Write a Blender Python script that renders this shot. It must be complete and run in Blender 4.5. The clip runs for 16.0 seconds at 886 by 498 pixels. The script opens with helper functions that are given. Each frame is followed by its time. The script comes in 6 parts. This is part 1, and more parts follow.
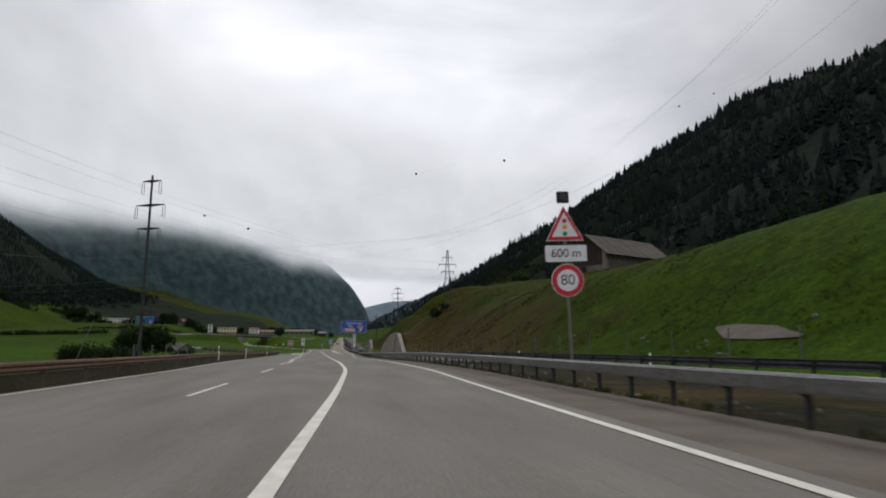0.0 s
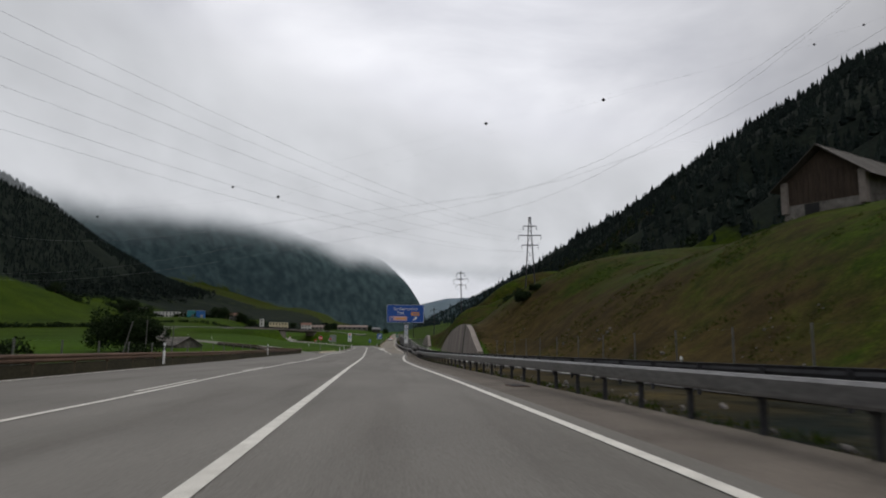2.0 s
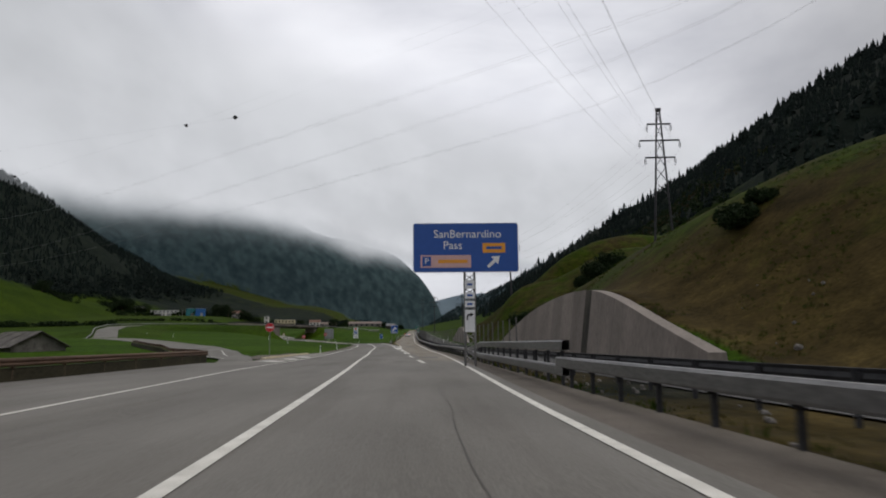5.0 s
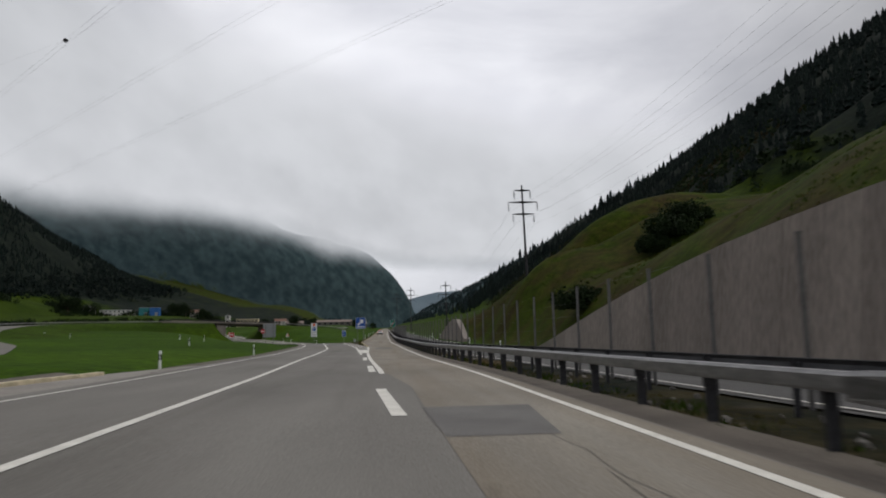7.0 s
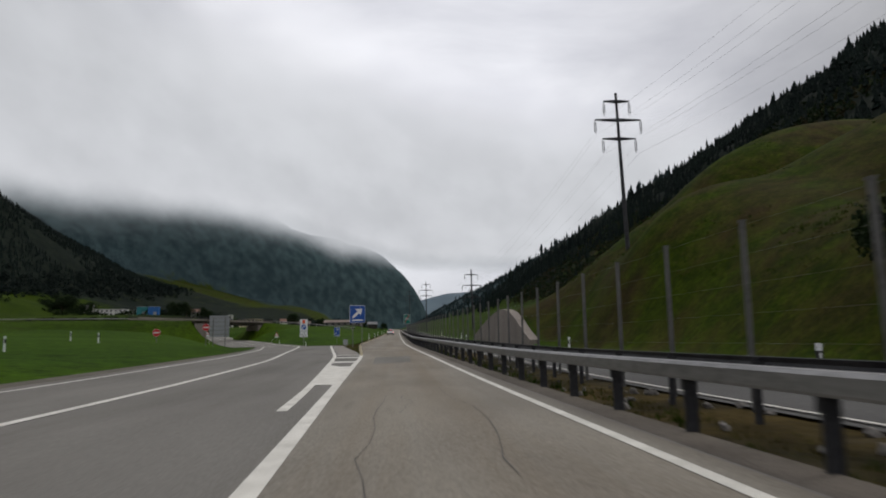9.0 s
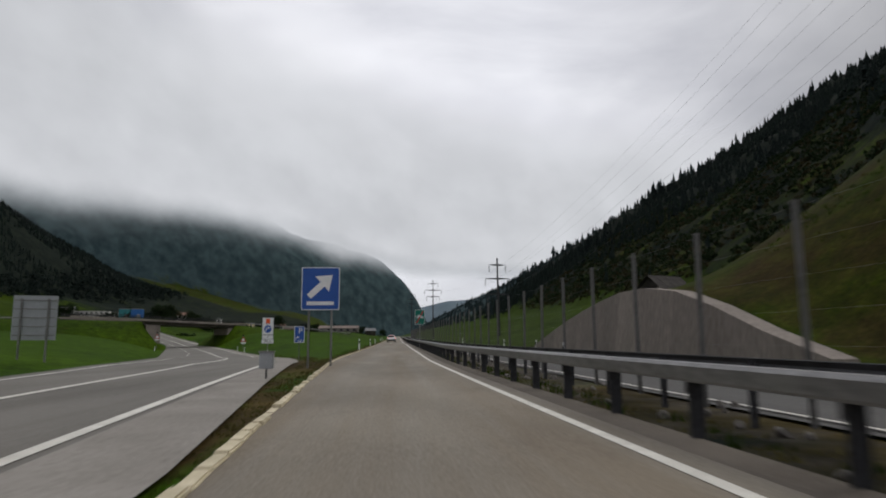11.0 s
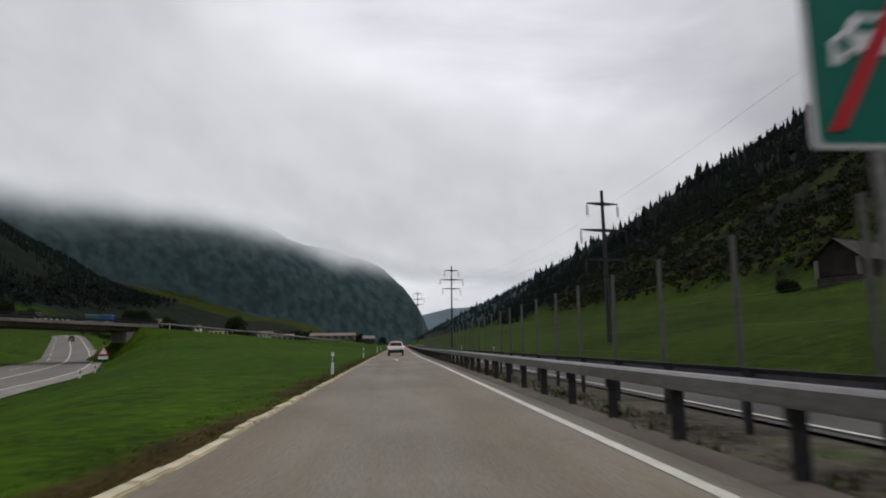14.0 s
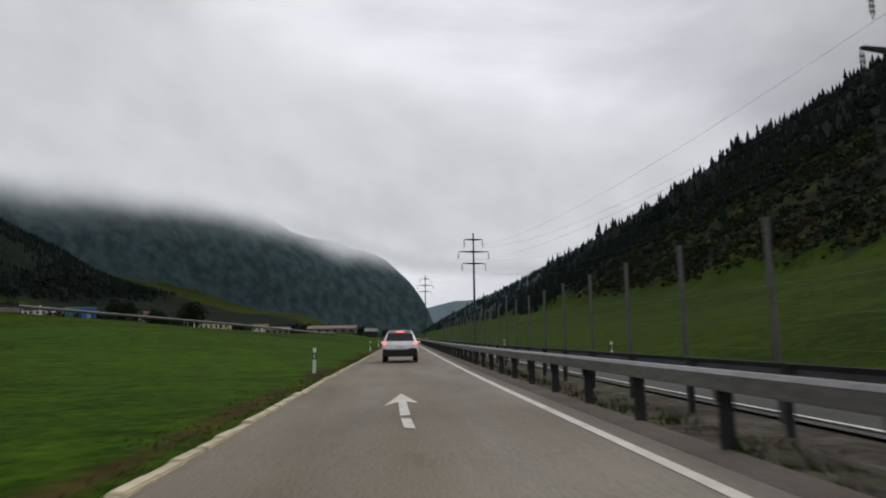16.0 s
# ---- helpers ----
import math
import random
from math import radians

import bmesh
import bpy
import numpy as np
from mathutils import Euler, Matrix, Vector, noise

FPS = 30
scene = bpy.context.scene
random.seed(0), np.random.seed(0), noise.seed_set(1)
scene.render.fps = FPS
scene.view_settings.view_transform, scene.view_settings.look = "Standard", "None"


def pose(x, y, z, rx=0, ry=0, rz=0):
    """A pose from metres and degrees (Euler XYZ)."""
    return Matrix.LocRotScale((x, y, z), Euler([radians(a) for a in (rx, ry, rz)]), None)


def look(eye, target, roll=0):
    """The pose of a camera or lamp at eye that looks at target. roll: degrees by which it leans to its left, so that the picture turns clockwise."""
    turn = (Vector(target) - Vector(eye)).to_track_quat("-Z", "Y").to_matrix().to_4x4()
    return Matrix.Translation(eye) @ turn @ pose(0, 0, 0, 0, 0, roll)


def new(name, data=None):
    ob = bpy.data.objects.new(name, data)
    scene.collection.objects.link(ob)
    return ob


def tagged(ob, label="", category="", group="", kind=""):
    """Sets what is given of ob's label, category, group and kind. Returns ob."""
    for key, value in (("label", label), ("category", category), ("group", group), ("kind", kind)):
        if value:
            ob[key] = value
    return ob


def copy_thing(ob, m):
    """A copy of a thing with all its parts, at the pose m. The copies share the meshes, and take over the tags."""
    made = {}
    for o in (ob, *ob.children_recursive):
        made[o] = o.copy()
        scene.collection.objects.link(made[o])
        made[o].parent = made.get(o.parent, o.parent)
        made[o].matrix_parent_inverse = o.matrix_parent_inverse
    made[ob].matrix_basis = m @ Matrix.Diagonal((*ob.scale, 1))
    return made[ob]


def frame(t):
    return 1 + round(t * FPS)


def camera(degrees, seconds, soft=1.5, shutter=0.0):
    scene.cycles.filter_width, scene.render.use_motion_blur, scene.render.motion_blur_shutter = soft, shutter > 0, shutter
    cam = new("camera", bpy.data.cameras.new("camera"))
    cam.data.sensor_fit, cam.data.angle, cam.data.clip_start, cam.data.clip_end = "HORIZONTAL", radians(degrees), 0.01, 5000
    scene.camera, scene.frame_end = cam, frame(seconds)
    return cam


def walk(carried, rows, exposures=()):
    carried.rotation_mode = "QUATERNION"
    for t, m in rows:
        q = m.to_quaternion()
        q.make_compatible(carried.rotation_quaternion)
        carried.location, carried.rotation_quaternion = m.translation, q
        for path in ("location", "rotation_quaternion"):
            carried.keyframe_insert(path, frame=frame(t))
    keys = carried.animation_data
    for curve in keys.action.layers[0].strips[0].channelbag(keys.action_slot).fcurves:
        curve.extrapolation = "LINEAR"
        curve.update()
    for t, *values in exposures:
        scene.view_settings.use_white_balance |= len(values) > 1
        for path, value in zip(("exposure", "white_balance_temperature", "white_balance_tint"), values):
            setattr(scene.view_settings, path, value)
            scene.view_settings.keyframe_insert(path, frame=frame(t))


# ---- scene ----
cam = camera(67.0, 16.0, soft=1.9, shutter=0.2)
ROWS = [
    (0.0, 0.00, 0.00, 1.30, -8.90, 8.00, -0.04),
    (0.5, 0.81, 14.08, 1.17, -7.46, 8.08, 0.13),
    (1.0, 1.45, 27.53, 1.10, -6.34, 8.02, 0.20),
    (1.5, 1.81, 40.29, 1.06, -5.34, 8.01, 0.15),
    (2.0, 1.97, 53.10, 0.90, -4.13, 7.79, 0.53),
    (2.5, 1.91, 65.55, 0.85, -3.14, 7.66, -0.12),
    (3.0, 1.59, 77.68, 0.67, -2.39, 7.62, -0.34),
    (3.5, 1.14, 89.50, 0.51, -2.15, 7.55, -0.05),
    (4.0, 0.79, 101.37, 0.36, -2.12, 7.50, -0.31),
    (6.5, 0.49, 163.31, -0.21, -4.97, 7.58, -0.80),
    (7.0, 0.65, 175.38, -0.32, -5.36, 7.39, -1.10),
    (7.5, 0.76, 186.90, -0.42, -5.22, 7.70, -0.66),
    (8.0, 0.94, 198.09, -0.49, -4.82, 7.68, -0.48),
    (8.5, 0.925, 209.28, -0.52, -4.62, 7.71, -1.12),
    (9.0, 0.905, 220.01, -0.55, -4.37, 7.55, -0.97),
    (9.5, 0.945, 230.41, -0.53, -4.22, 7.59, -0.72),
    (10.0, 0.855, 240.63, -0.58, -4.25, 7.74, -0.06),
    (12.5, -0.53, 300.94, 0.11, -4.64, 8.79, -0.66),
    (13.0, -0.47, 312.55, 0.25, -4.49, 8.67, 0.17),
    (13.5, -0.39, 323.92, 0.40, -4.39, 8.68, -0.34),
    (14.0, -0.28, 335.70, 0.53, -4.38, 8.94, -0.46),
    (14.5, -0.16, 347.43, 0.68, -4.57, 8.94, -0.68),
    (15.0, -0.00, 358.72, 0.86, -4.28, 8.86, -0.93),
    (15.5, 0.02, 369.20, 1.03, -4.16, 8.80, -1.09),
    (16.0, 0.00, 380.22, 1.17, -4.02, 8.36, -0.75),
]
walk(cam, [(t, pose(x, y, z, 0, 0, yaw) @ pose(0, 0, 0, 90 + pitch) @ pose(0, 0, 0, 0, 0, roll)) for t, x, y, z, yaw, pitch, roll in ROWS], exposures=((0, 0.14), (1, 0.06), (2, -0.04), (16, -0.04)))

# ---- light: an overcast sky and a weak, wide sun ----
SUN_ELEV, SUN_AZ = radians(48), radians(72)
world = bpy.data.worlds.new("overcast_sky")
scene.world = world
world.use_nodes = True
wn, wl = world.node_tree.nodes, world.node_tree.links
wn.clear()


def wnode(kind, **values):
    n = wn.new(kind)
    for k, v in values.items():
        n.inputs[k].default_value = v
    return n


w_out, w_bg = wnode("ShaderNodeOutputWorld"), wnode("ShaderNodeBackground", Strength=1.0)
w_sky = wn.new("ShaderNodeTexSky")
w_sky.sky_type, w_sky.sun_disc = "NISHITA", False
w_sky.sun_elevation, w_sky.sun_rotation = SUN_ELEV, SUN_AZ
w_co = wn.new("ShaderNodeTexCoord")
w_map = wnode("ShaderNodeMapping", Scale=(1.0, 1.0, 2.0))
w_big = wnode("ShaderNodeTexNoise", Scale=2.0, Detail=8.0, Roughness=0.52, Distortion=0.5)
w_ramp = wn.new("ShaderNodeValToRGB")
w_ramp.color_ramp.elements[0].position, w_ramp.color_ramp.elements[0].color = 0.30, (0.55, 0.555, 0.61, 1)
w_ramp.color_ramp.elements[1].position, w_ramp.color_ramp.elements[1].color = 0.66, (1.03, 1.03, 1.07, 1)
w_sc = wn.new("ShaderNodeVectorMath")
w_sc.operation = "SCALE"
w_sc.inputs["Scale"].default_value = 0.1
w_mix = wn.new("ShaderNodeMixRGB")
w_mix.inputs[0].default_value = 0.92
wl.new(w_co.outputs["Generated"], w_map.inputs["Vector"])
wl.new(w_map.outputs["Vector"], w_big.inputs["Vector"])
wl.new(w_big.outputs["Fac"], w_ramp.inputs["Fac"])
wl.new(w_sky.outputs["Color"], w_sc.inputs[0])
wl.new(w_sc.outputs["Vector"], w_mix.inputs[1])
wl.new(w_ramp.outputs["Color"], w_mix.inputs[2])
# the cloud is brightest along the valley and dimmer over its two sides
w_sep, w_side, w_dim = wn.new("ShaderNodeSeparateXYZ"), wn.new("ShaderNodeValToRGB"), wn.new("ShaderNodeMixRGB")
w_half = wnode("ShaderNodeMath")
w_half.operation, w_half.inputs[1].default_value, w_half.inputs[2].default_value = "MULTIPLY_ADD", 0.5, 0.5
w_dim.blend_type, w_dim.inputs[0].default_value = "MULTIPLY", 1.0
for pos, v in ((0.12, 0.6), (0.34, 1.0), (0.48, 1.06), (0.6, 1.04), (0.7, 0.82), (0.82, 0.38)):
    e = w_side.color_ramp.elements.new(pos)
    e.color = (v, v, v, 1)
w_side.color_ramp.elements[0].color, w_side.color_ramp.elements[-1].color = (0.58, 0.58, 0.58, 1), (0.42, 0.42, 0.42, 1)
wl.new(w_co.outputs["Generated"], w_sep.inputs[0])
wl.new(w_sep.outputs["X"], w_half.inputs[0])
wl.new(w_half.outputs[0], w_side.inputs["Fac"])
wl.new(w_mix.outputs["Color"], w_dim.inputs[1])
wl.new(w_side.outputs["Color"], w_dim.inputs[2])
wl.new(w_dim.outputs["Color"], w_bg.inputs["Color"])
wl.new(w_bg.outputs["Background"], w_out.inputs["Surface"])
sun_data = bpy.data.lights.new("sun", "SUN")
sun_data.energy, sun_data.angle, sun_data.color = 1.15, radians(24), (1.0, 0.97, 0.92)
sun = new("sun", sun_data)
sun.matrix_world = look((0, 0, 0), (-math.sin(SUN_AZ) * math.cos(SUN_ELEV), -math.cos(SUN_AZ) * math.cos(SUN_ELEV), -math.sin(SUN_ELEV)))


# ---- materials ----
def mat(name, a, b, scale=1.0, rough=0.8, fine=14.0, metal=0.0, bump=0.15, spec=0.3, per_object=0.0, stretch=(1, 1, 1), detail=5.0):
    """Two colours blended by noise of two sizes (scale and scale * fine), with a fine relief."""
    m = bpy.data.materials.new(name)
    m.use_nodes = True
    n, l = m.node_tree.nodes, m.node_tree.links
    p = n["Principled BSDF"]
    p.inputs["Roughness"].default_value, p.inputs["Metallic"].default_value = rough, metal
    p.inputs["Specular IOR Level"].default_value = spec
    co = n.new("ShaderNodeTexCoord")
    mp = n.new("ShaderNodeMapping")
    mp.inputs["Scale"].default_value = stretch
    l.new(co.outputs["Object"], mp.inputs["Vector"])
    n1, n2 = n.new("ShaderNodeTexNoise"), n.new("ShaderNodeTexNoise")
    n1.inputs["Scale"].default_value, n1.inputs["Detail"].default_value = scale, detail
    n2.inputs["Scale"].default_value, n2.inputs["Detail"].default_value = scale * fine, 3.0
    l.new(mp.outputs["Vector"], n1.inputs["Vector"])
    l.new(mp.outputs["Vector"], n2.inputs["Vector"])
    add = n.new("ShaderNodeMath")
    add.operation = "MULTIPLY_ADD"
    add.inputs[1].default_value = 0.5
    l.new(n2.outputs["Fac"], add.inputs[0])
    half = n.new("ShaderNodeMath")
    half.operation = "MULTIPLY"
    half.inputs[1].default_value = 0.5
    l.new(n1.outputs["Fac"], half.inputs[0])
    l.new(half.outputs[0], add.inputs[2])
    ramp = n.new("ShaderNodeValToRGB")
    ramp.color_ramp.elements[0].position, ramp.color_ramp.elements[0].color = 0.36, (*a, 1)
    ramp.color_ramp.elements[1].position, ramp.color_ramp.elements[1].color = 0.64, (*b, 1)
    l.new(add.outputs[0], ramp.inputs["Fac"])
    out = ramp.outputs["Color"]
    if per_object:
        info, hsv = n.new("ShaderNodeObjectInfo"), n.new("ShaderNodeHueSaturation")
        rng = n.new("ShaderNodeMapRange")
        rng.inputs["To Min"].default_value, rng.inputs["To Max"].default_value = 1 - per_object, 1 + per_object
        l.new(info.outputs["Random"], rng.inputs["Value"])
        l.new(rng.outputs["Result"], hsv.inputs["Value"])
        l.new(out, hsv.inputs["Color"])
        out = hsv.outputs["Color"]
    l.new(out, p.inputs["Base Color"])
    if bump:
        bm_ = n.new("ShaderNodeBump")
        bm_.inputs["Strength"].default_value, bm_.inputs["Distance"].default_value = bump, 0.05
        l.new(n2.outputs["Fac"], bm_.inputs["Height"])
        l.new(bm_.outputs["Normal"], p.inputs["Normal"])
    return m


def plain(name, c, rough=0.5, metal=0.0, emit=0.0):
    m = mat(name, tuple(v * 0.9 for v in c), tuple(min(1, v * 1.06) for v in c), 3.0, rough, 8.0, metal, 0.05)
    if emit:
        p = m.node_tree.nodes["Principled BSDF"]
        p.inputs["Emission Color"].default_value, p.inputs["Emission Strength"].default_value = (*c, 1), emit
    return m


ASPHALT = mat("asphalt", (0.108, 0.101, 0.088), (0.178, 0.168, 0.149), 0.4, 0.85, 90.0, bump=0.3, stretch=(1, 0.3, 1))
ASPHALT_LOCAL = mat("local_asphalt", (0.045, 0.043, 0.041), (0.085, 0.082, 0.078), 0.5, 0.9, 60.0, bump=0.15, stretch=(1, 0.35, 1))
ASPHALT_OLD = mat("worn_asphalt", (0.145, 0.129, 0.105), (0.242, 0.222, 0.184), 0.5, 0.88, 60.0, bump=0.18, stretch=(1, 0.35, 1))


def stained(m, dark, scale, stretch, low=0.47, high=0.66, most=0.7):
    """Large worn or damp stains over a material."""
    n, l = m.node_tree.nodes, m.node_tree.links
    p = n["Principled BSDF"]
    co, mp, ns, rg, mx = n.new("ShaderNodeTexCoord"), n.new("ShaderNodeMapping"), n.new("ShaderNodeTexNoise"), n.new("ShaderNodeMapRange"), n.new("ShaderNodeMixRGB")
    mp.inputs["Scale"].default_value = stretch
    ns.inputs["Scale"].default_value, ns.inputs["Detail"].default_value, ns.inputs["Roughness"].default_value = scale, 6.0, 0.6
    rg.inputs["From Min"].default_value, rg.inputs["From Max"].default_value, rg.inputs["To Max"].default_value = low, high, most
    old = p.inputs["Base Color"].links[0].from_socket
    mx.blend_type, mx.inputs[2].default_value = "MULTIPLY", (*dark, 1)
    l.new(co.outputs["Object"], mp.inputs["Vector"])
    l.new(mp.outputs["Vector"], ns.inputs["Vector"])
    l.new(ns.outputs["Fac"], rg.inputs["Value"])
    l.new(rg.outputs["Result"], mx.inputs[0])
    l.new(old, mx.inputs[1])
    l.new(mx.outputs[0], p.inputs["Base Color"])


stained(ASPHALT_OLD, (0.78, 0.68, 0.56), 0.7, (1.0, 0.035, 1.0), 0.40, 0.66, 0.75)
stained(ASPHALT_OLD, (0.62, 0.60, 0.58), 2.0, (1.0, 0.25, 1.0), 0.60, 0.78, 0.6)
stained(ASPHALT, (0.72, 0.70, 0.68), 0.8, (1.0, 0.06, 1.0), 0.48, 0.66, 0.6)
ASPHALT_NEW = mat("patched_asphalt", (0.090, 0.085, 0.079), (0.135, 0.128, 0.119), 0.9, 0.8, 60.0, bump=0.25)
SHOULDER = mat("gravelly_shoulder", (0.072, 0.060, 0.048), (0.138, 0.117, 0.096), 0.6, 0.95, 40.0, bump=0.5)
PAINT = mat("road_paint", (0.44, 0.42, 0.37), (0.70, 0.675, 0.61), 2.5, 0.6, 30.0, bump=0.1)
PALE_SHOULDER = mat("pale_shoulder", (0.17, 0.155, 0.135), (0.27, 0.25, 0.225), 0.5, 0.95, 30.0, bump=0.4)
KERB = mat("kerb_stone", (0.37, 0.32, 0.21), (0.60, 0.53, 0.38), 1.5, 0.8, 20.0, per_object=0.12)
STEEL = mat("galvanised_steel", (0.14, 0.137, 0.135), (0.25, 0.245, 0.24), 1.2, 0.45, 12.0, 0.6, 0.05, stretch=(1, 0.2, 1))
STEEL_DARK = mat("weathered_steel", (0.022, 0.022, 0.025), (0.055, 0.055, 0.058), 2.0, 0.65, 10.0, 0.25)
RUST = mat("rusty_rail", (0.055, 0.032, 0.021), (0.135, 0.082, 0.054), 1.0, 0.8, 12.0, 0.1, stretch=(1, 0.2, 3))
CONCRETE = mat("concrete", (0.15, 0.13, 0.115), (0.27, 0.235, 0.21), 0.35, 0.9, 18.0, stretch=(1, 1, 0.3), per_object=0.1)
MOSSY = mat("mossy_concrete", (0.012, 0.011, 0.005), (0.042, 0.036, 0.018), 0.7, 0.95, 14.0, stretch=(1, 0.4, 1))
CONCRETE_DARK = mat("stained_concrete", (0.022, 0.020, 0.015), (0.075, 0.066, 0.052), 0.5, 0.9, 14.0, stretch=(1, 1, 0.3))
CONCRETE_PALE = mat("pale_concrete", (0.36, 0.35, 0.33), (0.5, 0.49, 0.46), 0.3, 0.9, 25.0)
WALL = mat("wall_concrete", (0.155, 0.132, 0.114), (0.25, 0.215, 0.188), 0.3, 0.9, 16.0, stretch=(1, 1, 0.4), per_object=0.12)
TAR = mat("tar_seam", (0.05, 0.046, 0.04), (0.085, 0.078, 0.068), 2.0, 0.7, 12.0)
TIMBER = mat("weathered_timber", (0.022, 0.015, 0.011), (0.06, 0.042, 0.030), 1.2, 0.85, 14.0, stretch=(6, 6, 0.7), per_object=0.1)
STONE = mat("rubble_stone", (0.06, 0.055, 0.05), (0.19, 0.175, 0.16), 1.4, 0.9, 12.0, per_object=0.15)
SLATE_DARK = mat("dark_slab_roof", (0.014, 0.012, 0.011), (0.042, 0.036, 0.032), 0.8, 0.9, 14.0, per_object=0.25)
SLATE_PALE = mat("lichened_slab_roof", (0.045, 0.041, 0.037), (0.15, 0.135, 0.12), 1.3, 0.9, 9.0, per_object=0.3)
SLATE = mat("stone_slab_roof", (0.030, 0.026, 0.022), (0.075, 0.065, 0.057), 0.8, 0.85, 14.0, per_object=0.2)
PLASTER = mat("plaster", (0.55, 0.53, 0.5), (0.7, 0.68, 0.64), 0.3, 0.85, 20.0)
PLASTER_YELLOW = mat("yellow_plaster", (0.55, 0.47, 0.3), (0.68, 0.58, 0.38), 0.3, 0.85, 20.0)
ROOF_RED = mat("roof_tile", (0.13, 0.07, 0.05), (0.22, 0.13, 0.1), 0.6, 0.85, 20.0)
ROOF_GREY = mat("grey_roof", (0.12, 0.12, 0.12), (0.22, 0.22, 0.22), 0.6, 0.8, 20.0)
BLUE = plain("blue_sign_sheet", (0.012, 0.075, 0.32), 0.35)
WHITE = plain("white_sign_sheet", (0.72, 0.72, 0.72), 0.4)
RED = plain("red_sign_sheet", (0.5, 0.02, 0.03), 0.4)
GREEN_SIGN = plain("green_sign_sheet", (0.0, 0.14, 0.10), 0.4)
ORANGE = plain("orange_sign_sheet", (0.75, 0.32, 0.03), 0.4)
PINK = plain("pale_sign_panel", (0.6, 0.38, 0.36), 0.4)
BLACK = plain("black_paint", (0.012, 0.012, 0.013), 0.5)
GREY_BACK = plain("grey_sign_back", (0.3, 0.31, 0.32), 0.5, 0.3)
CAR_WHITE = plain("white_car_paint", (0.8, 0.81, 0.83), 0.25)
RUBBER = plain("rubber", (0.016, 0.016, 0.017), 0.8)
GLASS_DARK = plain("dark_glass", (0.012, 0.014, 0.018), 0.08)
LAMP_RED = plain("lit_tail_lamp", (1.0, 0.16, 0.13), 0.3, emit=2.2)
FOREST = mat("conifer_needles", (0.005, 0.009, 0.009), (0.015, 0.023, 0.018), 0.05, 0.95, 40.0, spec=0.1)
# needles of the far conifers, paler and bluer with haze put into the colour
FOREST_HAZED = mat("hazed_conifer_needles", (0.010, 0.017, 0.018), (0.026, 0.038, 0.038), 0.05, 0.95, 40.0, spec=0.1)
LEAVES = mat("broad_leaves", (0.007, 0.013, 0.005), (0.020, 0.034, 0.011), 0.4, 0.9, 20.0, spec=0.1)
BARK = mat("bark", (0.04, 0.03, 0.022), (0.09, 0.07, 0.05), 2.0, 0.95, 12.0)
GRASS_BLADE = mat("grass_blades", (0.013, 0.030, 0.001), (0.034, 0.060, 0.003), 0.15, 0.9, 30.0, spec=0.1)
STRAW = mat("dry_grass", (0.055, 0.052, 0.014), (0.11, 0.092, 0.036), 0.3, 0.95, 30.0, spec=0.1)


# ---- the plan: lines along the valley, as x over y ----
def curve_of(*knots):
    ys, xs = [k[0] for k in knots], [k[1] for k in knots]

    def f(y):
        y = np.asarray(y, float)
        return (np.interp(y - 5, ys, xs) + 2 * np.interp(y, ys, xs) + np.interp(y + 5, ys, xs)) / 4
    return f


ROAD_Z = curve_of((-120, 0.3), (0, 0), (60, -0.38), (120, -1.17), (180, -1.64), (240, -1.79), (300, -1.21), (360, -0.37), (421, 0.47), (500, 1.75), (600, 3.5), (800, 7.0), (1200, 13), (3200, 40))
X_RIGHT = curve_of((-120, 4.1), (0, 4.2), (20, 4.75), (40, 5.45), (60, 4.9), (80, 4.4), (100, 3.65), (120, 3.15), (140, 3.25), (160, 3.75), (180, 4.15), (200, 4.15), (220, 3.62), (240, 3.5), (260, 3.05), (280, 2.6), (300, 2.3), (320, 2.4), (340, 2.42), (360, 2.55), (381, 2.68), (401, 2.6), (600, 4.4), (900, 7))
X_LANE = curve_of((-120, -3), (0, -0.92), (20, 0.0), (40, 0.56), (60, 0.25), (80, -0.33), (100, -0.92), (120, -1.39), (140, -1.89), (160, -2.53), (181, -3.36), (201, -3.86), (221, -4.75), (241, -5.4), (257, -5.7), (270, -7.0), (277, -7.6), (295, -9.3), (312, -11.8), (328, -15), (334, -16.3), (350, -20.7), (359, -23.3), (368, -26.2), (396, -34.6), (428, -45.4), (447, -52.3), (473, -63), (514, -81.5), (590, -117), (640, -142))
X_LEFT2 = curve_of((-120, -6.5), (0, -4.0), (45, -3.9), (57, -4.0), (69, -4.35), (84, -5.35), (108, -6.2), (128, -6.7), (163, -8.5), (186, -8.3), (201, -8.3), (227, -9.1), (246, -9.45), (262, -9.6), (272, -10.2), (283, -11.2), (300, -14), (318, -18), (332, -21.3), (346, -24.8), (361, -28.6), (378, -33), (392, -37), (411, -43.4), (431, -50.2), (464, -62.5), (513, -85.5), (590, -121.5), (640, -146))
X_MAINR = curve_of((232, -0.95), (249.5, -1.9), (260.7, -2.5), (290, -5.4), (305, -6.7), (317, -9.0), (324, -10.4), (334, -12.1), (341, -13.8), (357, -18.3), (375, -23.6), (388, -27.8), (404, -32.5), (420, -37.6), (436, -43.6), (455, -51), (473, -59), (514, -77.5), (590, -113), (640, -138))
X_SLIPL = curve_of((200, 0.75), (220, -0.1), (240, -0.67), (261, -0.95), (281, -2.0), (301, -3.0), (321, -2.78), (341, -2.52), (361, -2.38), (381, -2.28), (401, -2.2), (600, -0.55), (900, 2.0))
X_FARLEFT = curve_of((-120, -11), (20, -9.1), (44, -9.3), (60, -10.1), (77, -11.2), (92, -12.1), (127, -13.6), (178, -14.2))
